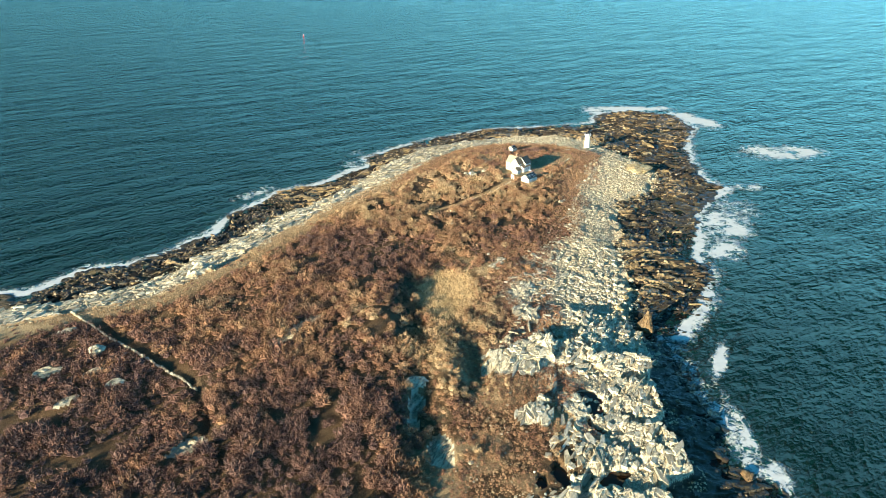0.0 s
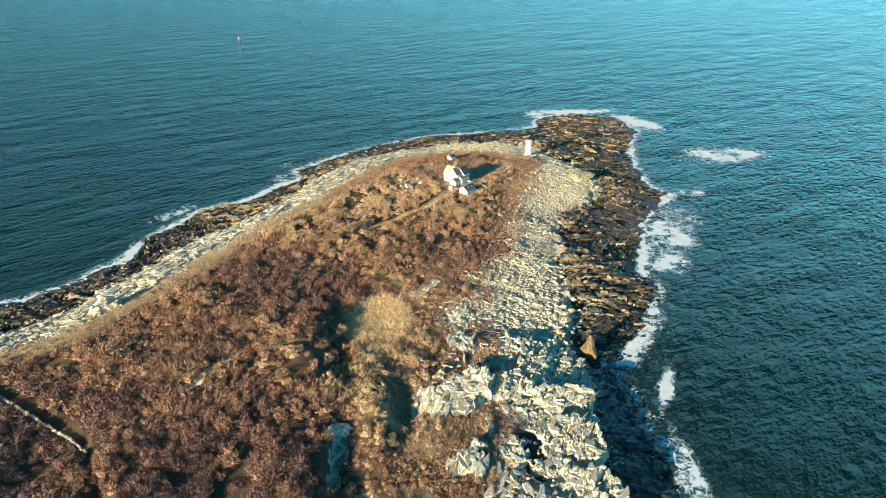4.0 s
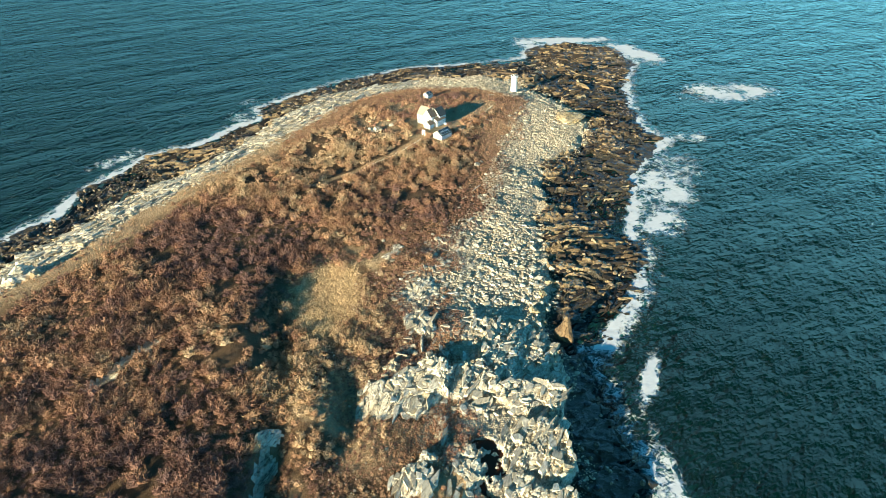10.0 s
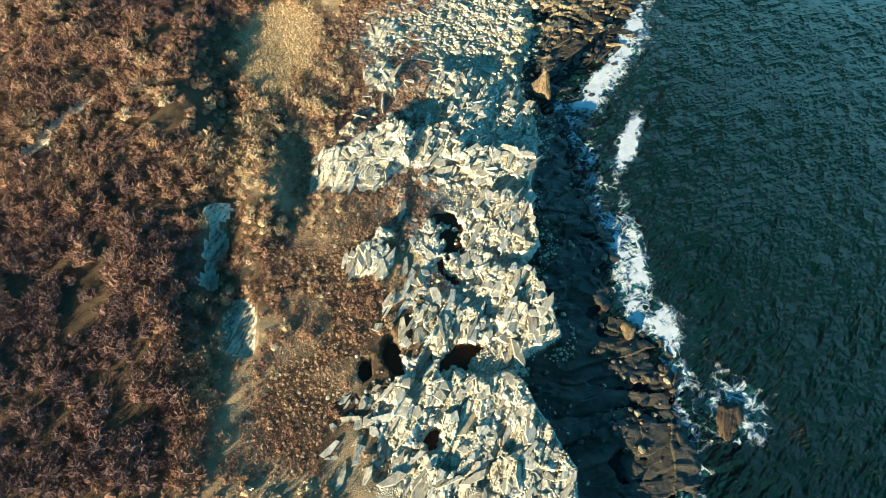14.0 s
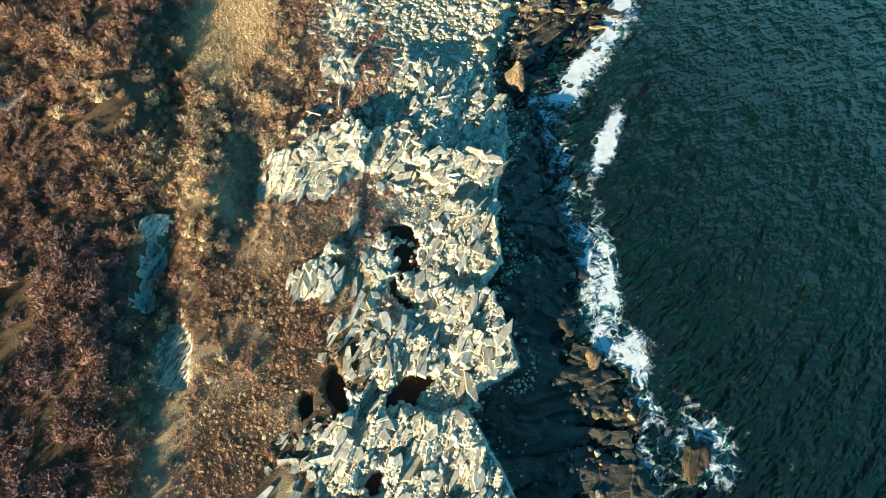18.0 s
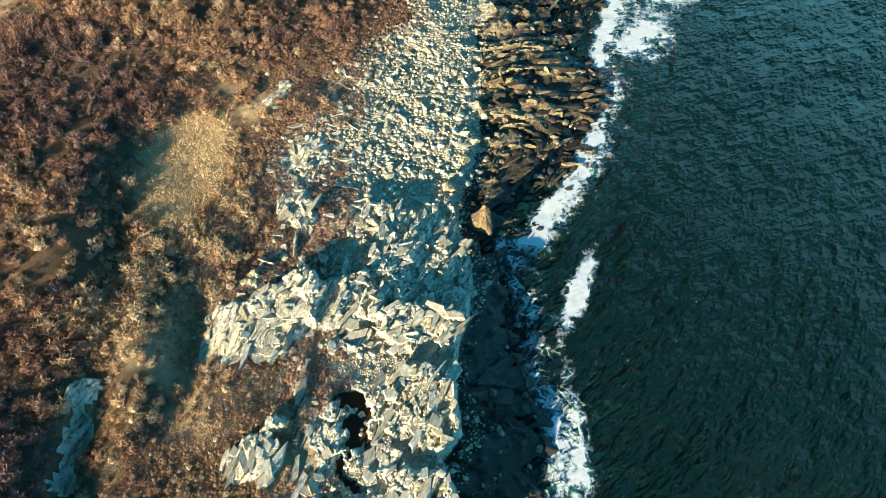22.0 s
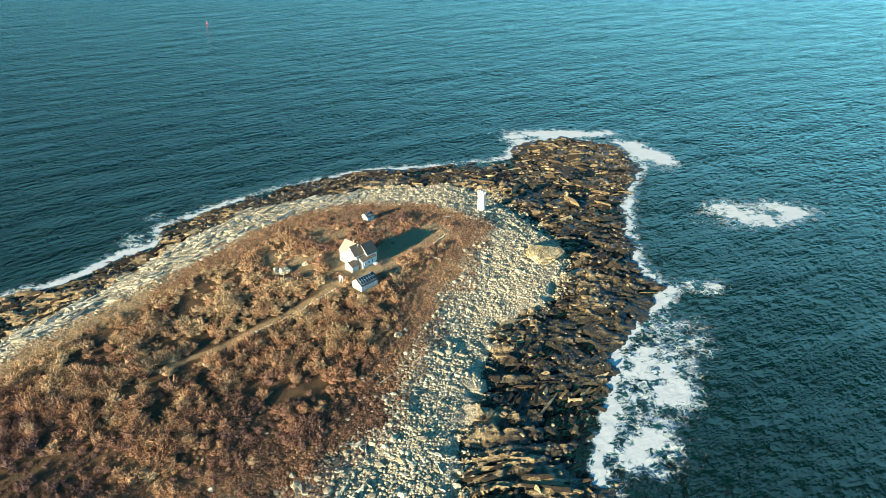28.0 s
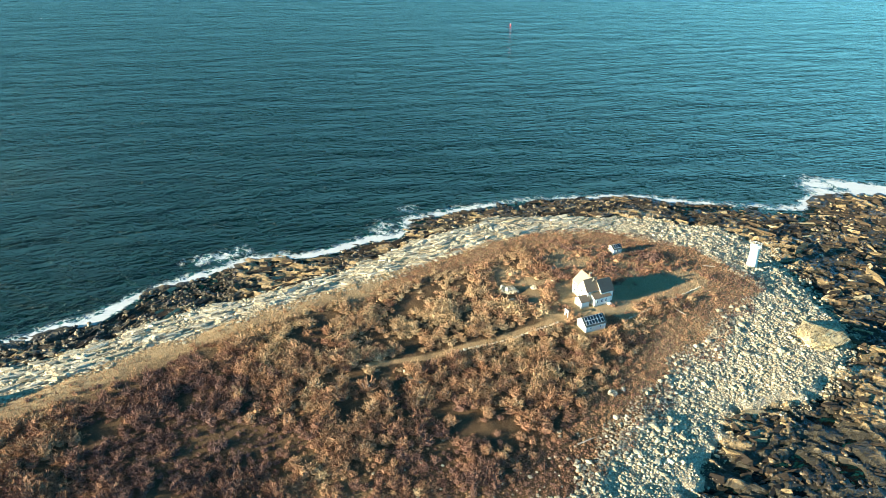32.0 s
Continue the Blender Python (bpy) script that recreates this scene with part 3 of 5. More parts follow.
def land_grid(gx, gy, hole=None):
    """Corners, faces with their kind, and values at the corners of one sheet of the land."""
    X, Y = np.meshgrid(gx, gy)
    Z, c, d, u, rock, bare, ribs = land(X, Y)
    n, m = X.shape
    idx = np.arange(n * m).reshape(n, m)
    quads = np.stack([idx[:-1, :-1], idx[:-1, 1:], idx[1:, 1:], idx[1:, :-1]], -1).reshape(-1, 4)
    mid = lambda a: (a[:-1, :-1] + a[:-1, 1:] + a[1:, 1:] + a[1:, :-1]).ravel() / 4
    xm, ym, cm, dm, um, rm, bm_ = mid(X), mid(Y), mid(c), mid(d), mid(u), mid(rock), mid(bare)
    track = step(1.9, 0.7, line_away(X, Y, TRACK) + 0.8 * fbm(X, Y, 3, 2, 60))
    north = step(0.0, 40.0, (Y - 250) * 0.75 - (X + 20) * 0.66)
    grassy = np.clip(step(20, 4, u) * north + step(1.2, 0.7, np.sqrt(((X - 1) / 14) ** 2 + ((Y - 251) / 22) ** 2)), 0, 1)
    grassy = np.maximum(grassy, 0.75 * step(1.1, 0.6, np.sqrt(((X - 60) / 56) ** 2 + ((Y - 428) / 46) ** 2) + 0.5 * fbm(X, Y, 12, 3, 61)) * step(330, 370, Y))
    grassy = np.maximum(grassy, 0.8 * step(1.3, 0.7, np.sqrt(((X - 43) / 17) ** 2 + ((Y - 396) / 14) ** 2)))
    grassy = np.maximum(grassy, 0.6 * step(-16, 0, X) * step(300, 270, Y) * step(0.0, 0.25, fbm(X, Y, 13, 3, 62) + 0.15))
    kind = np.full(len(quads), -1)
    kind[(dm <= 0.3) & (um <= 0)] = 3
    kind[(dm > 0.3) & (um <= 0)] = np.where(rm > 0.45, 1, 2)[(dm > 0.3) & (um <= 0)]
    kind[um > 0] = 0
    nearest = np.argmin([((xm - o[0]) ** 2 + (ym - o[1]) ** 2) / (o[2] * o[3]) for o in OUTCROPS], 0)
    heathy = (um > 0) & (bm_ >= 0.5)
    kind[heathy] = 4 + nearest[heathy]
    kind[cm <= -14] = -1
    # loose scraps join the ground round them
    for n in range(1, 4 + len(OUTCROPS)):
        at = np.where(kind == n)[0]
        if n in (2, 3) or not len(at):
            continue
        mark = pieces(quads[at])
        names, counts = np.unique(mark, return_counts=True)
        small = names[counts < (20 if n == 1 else counts.max())]
        kind[at[np.isin(mark, small)]] = 2 if n == 1 else 0
    if hole:
        kind[(xm > hole[0]) & (xm < hole[1]) & (ym > hole[2]) & (ym < hole[3])] = -1
    values = (("track", track), ("grassy", grassy), ("dry", ledge_dry(X, Y, c, d)), ("relief", 0.5 + 0.28 * ribs))
    return np.stack([X, Y, Z], -1).reshape(-1, 3), quads, kind, [(key, v.ravel()) for key, v in values]


def build_land():
    x0, x1, y0, y1 = CLIFF
    sheets = [land_grid(lines_of((-336, 4.0), (-180, 1.4), (-130, 1.1), (-20, 0.8), (x0, 0.7), (x1, 0.7), (206, 0.7)),
                        lines_of((-165, 6.0), (75, 1.5), (y0, 0.75), (y1, 0.6), (300, 0.75), (480, 1.0), (600, 1.0)), CLIFF),
              land_grid(np.linspace(x0, x1, 266), np.linspace(y0, y1, 386))]
    kinds = [("ground", M_HEATH, "brown winter heath ground with leaf litter and dry grass"),
             ("bedrock", M_PALE, "pale jointed granite bedrock of the sea cliff"),
             ("shingle_beach", M_BEACH, "sandy shingle under pale beach boulders"),
             ("tidal_ledges", M_TIDAL, "black and ochre weed-covered tidal rock ledges")]
    kinds += [("rock_outcrop", M_PALE, "bare pale granite outcrop in a damp hollow of the heath" if o[5] < 0 else "bare pale granite outcrop rising out of the heath") for o in OUTCROPS]
    made = {}
    for n, (name, mat, label) in enumerate(kinds):
        cos, faces, values, at = [], [], {}, 0
        for co, quads, kind, attrs in sheets:
            used, inv = np.unique(quads[kind == n], return_inverse=True)
            cos.append(co[used])
            faces.append(inv.reshape(-1, 4) + at)
            for key, v in attrs:
                values.setdefault(key, []).append(v[used])
            at += len(used)
        if not at:
            continue
        ob = quick_mesh(name, np.concatenate(cos), np.concatenate(faces), mat, [(key, np.concatenate(v)) for key, v in values.items()])
        if n < 4:
            made[name] = tagged(ob, label, name.replace("_", " "), kind="structure")
        else:
            tagged(ob, label, "outcrop", "heath outcrops")
    return made


def height(x, y):
    return float(land(np.array([[float(x)]]), np.array([[float(y)]])).z[0, 0])


LAND = build_land()

# ---- the sea: one sheet to the horizon, finer round the island ----
# breakers and shoals off the coast: x, y, half length, half width, turn, strength
BREAKERS = [(239, 470, 32, 19, 12, 0.68), (185, 398, 14, 9, 0, 0.55), (147, 334, 32, 17, 62, 0.57), (138, 306, 14, 13, 80, 0.56), (94, 176, 3.0, 20, -2, 0.54),
            (100.5, 210, 3.0, 14, -25, 0.58), (110, 249, 3.5, 9, -30, 0.5), (107, 132, 9, 9, 0, 0.5), (97, 152, 4, 9, 0, 0.4), (166, 366, 18, 15, 20, 0.55), (207, 562, 14, 30, 20, 0.78),
            (165, 602, 46, 11, 0, 0.70), (170, 360, 6, 20, 10, 0.35), (130, 590, 10, 14, 40, 0.5), (-62, 440, 7, 14, 20, 0.55), (-60, 470, 8, 6, 40, 0.4), (-112, 386, 8, 16, -35, 0.5)]


def build_sea():
    gx = lines_of((-4800, 400), (-800, 60), (-380, 12), (-200, 2.5), (300, 12), (600, 60), (1200, 400), (4800, 400))
    gy = lines_of((-1200, 200), (-200, 20), (90, 2.5), (640, 12), (900, 60), (1500, 400), (4900, 400))
    X, Y = np.meshgrid(gx, gy)
    wx, wy = 2.6 * fbm(X, Y, 9, 3, 21), 2.6 * fbm(X, Y, 9, 3, 22)
    c = -away(X + wx, Y + wy, COAST_N + COAST_E)
    exposure = 0.50 + 0.34 * fbm(X, Y, 45, 2, 70)
    surf = exposure * step(11, 1.0, c) + 0.12 * step(24, 5, c)
    calm = step(150, 60, Y) * 0.5
    shelter = np.exp(-((X - 84) / 5) ** 2 - ((Y - 190) / 45) ** 2)
    surf = surf - calm - 0.45 * shelter
    for ax, ay, lx, ly, turn, s in BREAKERS:
        ox, oy = turned(X - ax, Y - ay, turn)
        surf = np.maximum(surf, s * np.exp(-((ox / lx) ** 2 + (oy / ly) ** 2) ** 1.3) * (1 + 0.9 * fbm(X, Y, 13, 3, 72)))
    surf = surf * step(-2.0, 1.5, c)
    shoal = np.clip(step(26, 2, c) * 0.8 + 0.5 * surf, 0, 1)
    swell = 0.35 * np.sin(turned(X, Y, 20)[1] / 4.2 + 2 * fbm(X, Y, 60, 2, 71)) * step(2, 40, c) * step(700, 300, np.abs(Y - 350))
    n, m = X.shape
    idx = np.arange(n * m).reshape(n, m)
    quads = np.stack([idx[:-1, :-1], idx[:-1, 1:], idx[1:, 1:], idx[1:, :-1]], -1).reshape(-1, 4)
    co = np.stack([X, Y, 0.12 * swell], -1).reshape(-1, 3)
    ob = quick_mesh("water", co, quads, M_WATER, (("surf", np.clip(surf, 0, 1).ravel()), ("shoal", shoal.ravel())), smooth=True)
    tagged(ob, "dark teal open sea with swell and white surf along the rocks", "sea", kind="structure")


build_sea()


# ---- buildings ----
def box_bm(sx, sy, sz, at=(0, 0, 0), bevel=0.0):
    bm = bmesh.new()
    bmesh.ops.create_cube(bm, size=1)
    bmesh.ops.transform(bm, matrix=Matrix.Translation(at) @ Matrix.Diagonal((sx, sy, sz, 1)), verts=bm.verts)
    if bevel:
        bmesh.ops.bevel(bm, geom=bm.edges[:], offset=bevel, segments=1, affect="EDGES")
    return bm


def thing(name, m, label, category, group=""):
    ob = new(name)
    ob.matrix_world = m
    return tagged(ob, label, category, group)


def gable_bm(lx, ly, eave, ridge):
    """Walls of a gabled block: ridge along x, gables at both ends."""
    bm = bmesh.new()
    x, y = lx / 2, ly / 2
    v = [bm.verts.new(p) for p in ((-x, -y, 0), (x, -y, 0), (x, y, 0), (-x, y, 0), (-x, -y, eave), (x, -y, eave), (x, y, eave), (-x, y, eave), (-x, 0, ridge), (x, 0, ridge))]
    for f in ((0, 1, 5, 4), (2, 3, 7, 6), (1, 2, 6, 9, 5), (3, 0, 4, 8, 7), (4, 5, 9, 8), (6, 7, 8, 9), (3, 2, 1, 0)):
        bm.faces.new([v[i] for i in f])
    return bm


# ---- plants and stones, scattered over the plan ----
rng = np.random.default_rng(7)


def scatter(x0, x1, y0, y1, gap):
    x, y = np.meshgrid(np.arange(x0, x1, gap), np.arange(y0, y1, gap))
    x, y = x.ravel(), y.ravel()
    return x + rng.uniform(-0.5, 0.5, x.shape) * gap, y + rng.uniform(-0.5, 0.5, x.shape) * gap


def shrub_shape(seed, twigs, wide=1.0, heart_size=0.8, m=7):
    """A bare rounded shrub, one metre in radius: tufts of fine twigs on a few limbs round a lumpy heart."""
    g = np.random.default_rng(seed)
    limbs = 11
    la, lu = np.arange(limbs) * 2.4 + g.uniform(0, 6), np.arccos(np.linspace(0.96, 0.12, limbs))
    lobe = np.stack([np.sin(lu) * np.cos(la), np.sin(lu) * np.sin(la), np.cos(lu)], -1) * g.uniform(0.45, 0.85, (limbs, 1))
    pick = g.integers(0, limbs, twigs)
    ways = g.normal(0, 1, (twigs, 3)) + lobe[pick] * 2.0 + np.array([0, 0, 0.45])
    ways /= np.linalg.norm(ways, axis=1, keepdims=True)
    tip = lobe[pick] + ways * g.uniform(0.15, 0.58, (twigs, 1)) + g.normal(0, 0.09, (twigs, 3))
    root = tip - ways * g.uniform(0.30, 0.55, (twigs, 1)) + g.normal(0, 0.07, (twigs, 3))
    side = np.cross(ways, g.normal(0, 1, (twigs, 3)))
    side /= np.linalg.norm(side, axis=1, keepdims=True)
    half = g.uniform(0.020, 0.046, (twigs, 1)) * wide
    co = np.stack([root, tip + side * half, tip - side * half], 1).reshape(-1, 3)
    co[:, 2] = np.maximum(co[:, 2], 0.02)
    faces = np.arange(twigs * 3).reshape(-1, 3)
    # heart: a lumpy dome
    ring = np.arange(m) / m * 2 * np.pi
    rows = [np.stack([np.cos(ring + o) * r, np.sin(ring + o) * r, np.full(m, h)], -1) * g.uniform(0.7, 1.25, (m, 1)) * heart_size for r, h, o in ((0.80, 0.0, 0.0), (0.66, 0.34, 0.4), (0.34, 0.56, 0.1))] + [np.array([[0, 0, 0.62 * heart_size]])]
    at = len(co)
    heart = []
    for b in range(m):
        n = (b + 1) % m
        for r in (0, m):
            heart += [[at + r + b, at + r + n, at + r + m + b], [at + r + n, at + r + m + n, at + r + m + b]]
        heart.append([at + 2 * m + b, at + 2 * m + n, at + 3 * m])
    return np.concatenate([co] + rows), np.concatenate([faces, np.array(heart)])


def planted(name, shapes, x, y, z, size, tall, tone, material):
    """Many copies of a few shapes as one mesh."""
    turn, pick = rng.uniform(0, 2 * np.pi, len(x)), rng.integers(0, len(shapes), len(x))
    cos, faces, tones, at = [], [], [], 0
    for k, (co, f) in enumerate(shapes):
        s = np.where(pick == k)[0]
        if not len(s):
            continue
        c, sn = np.cos(turn[s])[:, None], np.sin(turn[s])[:, None]
        px = (co[None, :, 0] * c - co[None, :, 1] * sn) * size[s][:, None] + x[s][:, None]
        py = (co[None, :, 0] * sn + co[None, :, 1] * c) * size[s][:, None] + y[s][:, None]
        pz = co[None, :, 2] * (size[s] * tall[s])[:, None] + z[s][:, None]
        cos.append(np.stack([px, py, pz], -1).reshape(-1, 3))
        faces.append((f[None] + (np.arange(len(s)) * len(co))[:, None, None]).reshape(-1, f.shape[1]) + at)
        tones.append(np.repeat(tone[s], len(co)))
        at += len(s) * len(co)
    return quick_mesh(name, np.concatenate(cos), np.concatenate(faces), material, (("tone", np.concatenate(tones)),))


def rock_shape(seed, cuts=7):
    """A broken stone of about one metre, flat-faced."""
    g = np.random.default_rng(seed)
    bm = bmesh.new()
    bmesh.ops.create_icosphere(bm, subdivisions=1, radius=0.6)
    for _ in range(cuts):
        n = Vector(g.normal(0, 1, 3)).normalized()
        far = g.uniform(0.32, 0.46)
        for v in bm.verts:
            k = v.co.dot(n) - far
            if k > 0:
                v.co -= n * k
    co = np.array([v.co[:] for v in bm.verts]) * g.uniform(0.75, 1.25, 3)
    f = np.array([[v.index for v in p.verts] for p in bm.faces])
    bm.free()
    return co, f


YARD = [(50, 408), (62, 418), (77, 435)]
HOUSES = [(44, 403, 10), (51, 384, 6.5), (46.5, 447.5, 4), (100.5, 466, 5), (41, 388, 2)]
SHRUBS = [shrub_shape(s, 165, m=5) for s in range(10)]
FAR_SHRUBS = [shrub_shape(20 + s, 80, 1.5, m=5) for s in range(6)]
SCRUB = [shrub_shape(40 + s, 32, 1.5, 0.62, 4) for s in range(6)]


def heath_tone(x, y, u):
    side = -0.26 * step(0, -40, x) * step(330, 280, y) - 0.12 * step(-15, -30, x) * step(230, 200, y) + 0.52 * step(-22, 0, x) * step(285, 255, y) - 0.36 * np.exp(-((x + 28) / 30) ** 2 - ((y - 274) / 28) ** 2) + 0.34 * np.exp(-((x + 48) / 34) ** 2 - ((y - 335) / 36) ** 2)
    return np.clip(0.44 + side + 0.27 * step(290, 370, y) + 0.8 * fbm(x, y, 42, 3, 85) + 0.4 * fbm(x, y, 7, 2, 86), 0, 1)


def build_heath():
    x, y = scatter(-178, 108, 122, 475, 2.05)
    g = land(x, y)
    z, u = g.z, g.u
    patch = fbm(x, y, 15, 3, 80)
    keep = (u > 1.0 + 4 * (patch + 0.2)) & (g.bare < 0.15) & (x > -112 - (y - 130) * 0.62) & (line_away(x, y, TRENCH) + 2.5 * fbm(x, y, 6, 2, 66) > 1.3) & (line_away(x - 1.5, y - 1.7, OLD_WALL) > 2.9) & (line_away(x, y, TRACK) > 3.1)
    keep &= np.sqrt(((x - 1) / 11) ** 2 + ((y - 251) / 20) ** 2) > 1
    chance = 0.45 + 0.55 * step(2, 18, u)
    thin = step(20, 6, u) * step(0, 40, (y - 250) * 0.75 - (x + 20) * 0.66)
    lawn = step(1, 0.8, np.sqrt(((x - 60) / 48) ** 2 + ((y - 440) / 24) ** 2))
    gaps = step(0.15, 0.26, fbm(x, y, 12, 3, 83) + 0.12 * step(40, -10, x) * step(270, 300, y) - 0.08 * step(300, 262, y))
    yard = step(9, 6, line_away(x, y, YARD))
    chance = chance * (1 - 0.7 * thin) * (1 - 0.5 * lawn) * (1 - 0.85 * gaps) * (1 - 0.97 * yard)
    keep &= rng.uniform(0, 1, x.shape) < chance
    for hx, hy, r in HOUSES:
        keep &= np.hypot(x - hx, y - hy) > r
    x, y, z, u, patch = x[keep], y[keep], z[keep], u[keep], patch[keep]
    low = 1 - (0.55 - 0.22 * step(-25, -5, x) * step(300, 270, y)) * step(22, 8, u)
    fine = step(-10, 0, x) * step(206, 186, y)
    clump = fbm(x, y, 7, 2, 81)
    size = (1.2 + 1.7 * rng.uniform(0, 1, x.shape) ** 2.5 + 1.0 * patch + 1.3 * clump) * low * (1 - 0.4 * fine)
    size = np.maximum(size, 0.5)
    tall = rng.uniform(0.65, 1.25, x.shape)
    tone = np.clip(heath_tone(x, y, u) + 0.25 * clump + rng.normal(0, 0.18, x.shape), 0, 1)
    far = (y > 375) | (x < -75)
    ob = planted("shoreward_thicket", FAR_SHRUBS, x[far], y[far], z[far] - 0.1, size[far], tall[far], tone[far], M_TWIG)
    tagged(ob, "thicket of bare russet winter shrubs towards the far shore", "shrubs", kind="stuff")
    x, y, z, size, tall, tone = x[~far], y[~far], z[~far], size[~far], tall[~far], tone[~far]
    ob = planted("shrub_thicket", SHRUBS, x, y, z - 0.1, size, tall, tone, M_TWIG)
    tagged(ob, "dense thicket of bare brown winter shrubs covering the island", "shrubs", kind="stuff")
    # the part of the heath south of the flight, thinner
    x, y = scatter(-230, 20, -20, 122, 2.9)
    g = land(x, y)
    keep = (g.u > 1) & (g.bare < 0.2)
    x, y, z, u = x[keep], y[keep], g.z[keep], g.u[keep]
    tone = np.clip(heath_tone(x, y, u) + rng.normal(0, 0.17, x.shape), 0, 1)
    ob = planted("south_thicket", [shrub_shape(90 + s, 26, 2.0, m=4) for s in range(4)], x, y, z - 0.1, rng.uniform(1.3, 2.1, x.shape), rng.uniform(0.7, 1.1, x.shape), tone, M_TWIG)
    tagged(ob, "thicket of bare brown winter shrubs on the southern heath", "shrubs", kind="stuff")
    # low scrub where the heath thins out towards the shore
    x, y = scatter(-30, 108, 122, 475, 0.98)
    g = land(x, y)
    ledge = step(18, 26, x) * step(54, 44, x) * step(165, 185, y) * step(305, 285, y)
    keep = (g.u > -3 - 15 * ledge + (9 + 16 * ledge) * fbm(x, y, 9, 3, 84)) & (g.u < 17) & (g.bare < 0.2) & (g.rock < 0.2 + 0.6 * ledge) & (x > -30) & (line_away(x, y, TRACK) > 1.8)
    keep &= (rng.uniform(0, 1, x.shape) < 0.95) & (line_away(x, y, YARD) > 7)
    for hx, hy, r in HOUSES:
        keep &= np.hypot(x - hx, y - hy) > r
    x, y, z, u = x[keep], y[keep], g.z[keep], g.u[keep]
    tone = np.clip(0.44 + 0.5 * fbm(x, y, 20, 3, 87) + rng.normal(0, 0.14, x.shape), 0, 1)
    ob = planted("low_scrub", SCRUB, x, y, z - 0.05, rng.uniform(0.45, 0.95, x.shape) * (1 + 0.35 * ledge[keep]), rng.uniform(0.6, 1.0, x.shape), tone, M_TWIG)
    tagged(ob, "low reddish-brown winter scrub between stones", "scrub", kind="stuff")


def blade_shape(blades, seed):
    g = np.random.default_rng(seed)
    az = g.uniform(0, 6.28, blades)
    co = np.zeros((blades, 4, 3))
    co[:, 0, :2] = co[:, 1, :2] = np.stack([np.cos(az), np.sin(az)], -1) * 0.1
    co[:, 1, :2] += np.stack([-np.sin(az), np.cos(az)], -1) * 0.14
    co[:, 2] = np.stack([np.cos(az) * 0.5, np.sin(az) * 0.5, g.uniform(0.7, 1.1, blades)], -1)
    co[:, 3] = co[:, 2] + 0.05
    return co.reshape(-1, 3), np.arange(blades * 4).reshape(-1, 4)


def build_reeds():
    x, y = scatter(-16, 18, 224, 278, 0.8)
    e = np.sqrt(((x - 1) / 13) ** 2 + ((y - 251) / 22) ** 2) + 0.45 * fbm(x, y, 7, 3, 90)
    e = e + rng.uniform(-0.16, 0.10, e.shape)
    x, y = x[e < 1], y[e < 1]
    z = land(x, y).z
    ob = planted("reed_bed", [shrub_shape(150 + n, 26, 1.7, 0.6, 4) for n in range(4)], x, y, z - 0.05, rng.uniform(0.4, 0.85, x.shape), 1.3 + 0.6 * fbm(x, y, 3, 2, 91), rng.uniform(0, 1, x.shape), M_STRAW)
    tagged(ob, "patch of dry straw-coloured reeds in a hollow", "reeds", kind="stuff")
    x, y = scatter(-175, 108, 225, 475, 0.95)
    g = land(x, y)
    north = step(0, 40, (y - 250) * 0.75 - (x + 20) * 0.66)
    lawn = step(1, 0.8, np.sqrt(((x - 55) / 52) ** 2 + ((y - 436) / 32) ** 2))
    keep = (g.u > 0) & (g.bare < 0.3) & (rng.uniform(0, 1, x.shape) < np.maximum(north * step(20, 6, g.u), 0.7 * lawn)) & (line_away(x, y, TRACK) > 1.6)
    for hx, hy, r in HOUSES:
        keep &= np.hypot(x - hx, y - hy) > r * 0.8
    x, y, z = x[keep], y[keep], g.z[keep]
    ob = planted("dry_grass", [blade_shape(6, 5), blade_shape(6, 6)], x, y, z, rng.uniform(0.4, 0.9, x.shape), rng.uniform(0.5, 0.9, x.shape), np.clip(0.78 + rng.normal(0, 0.15, x.shape) + 0.3 * fbm(x, y, 20, 2, 92), 0, 1), M_TWIG)
    tagged(ob, "golden-brown dry grass along the edge of the heath", "grass", kind="stuff")


STONES = [rock_shape(100 + s) for s in range(10)]


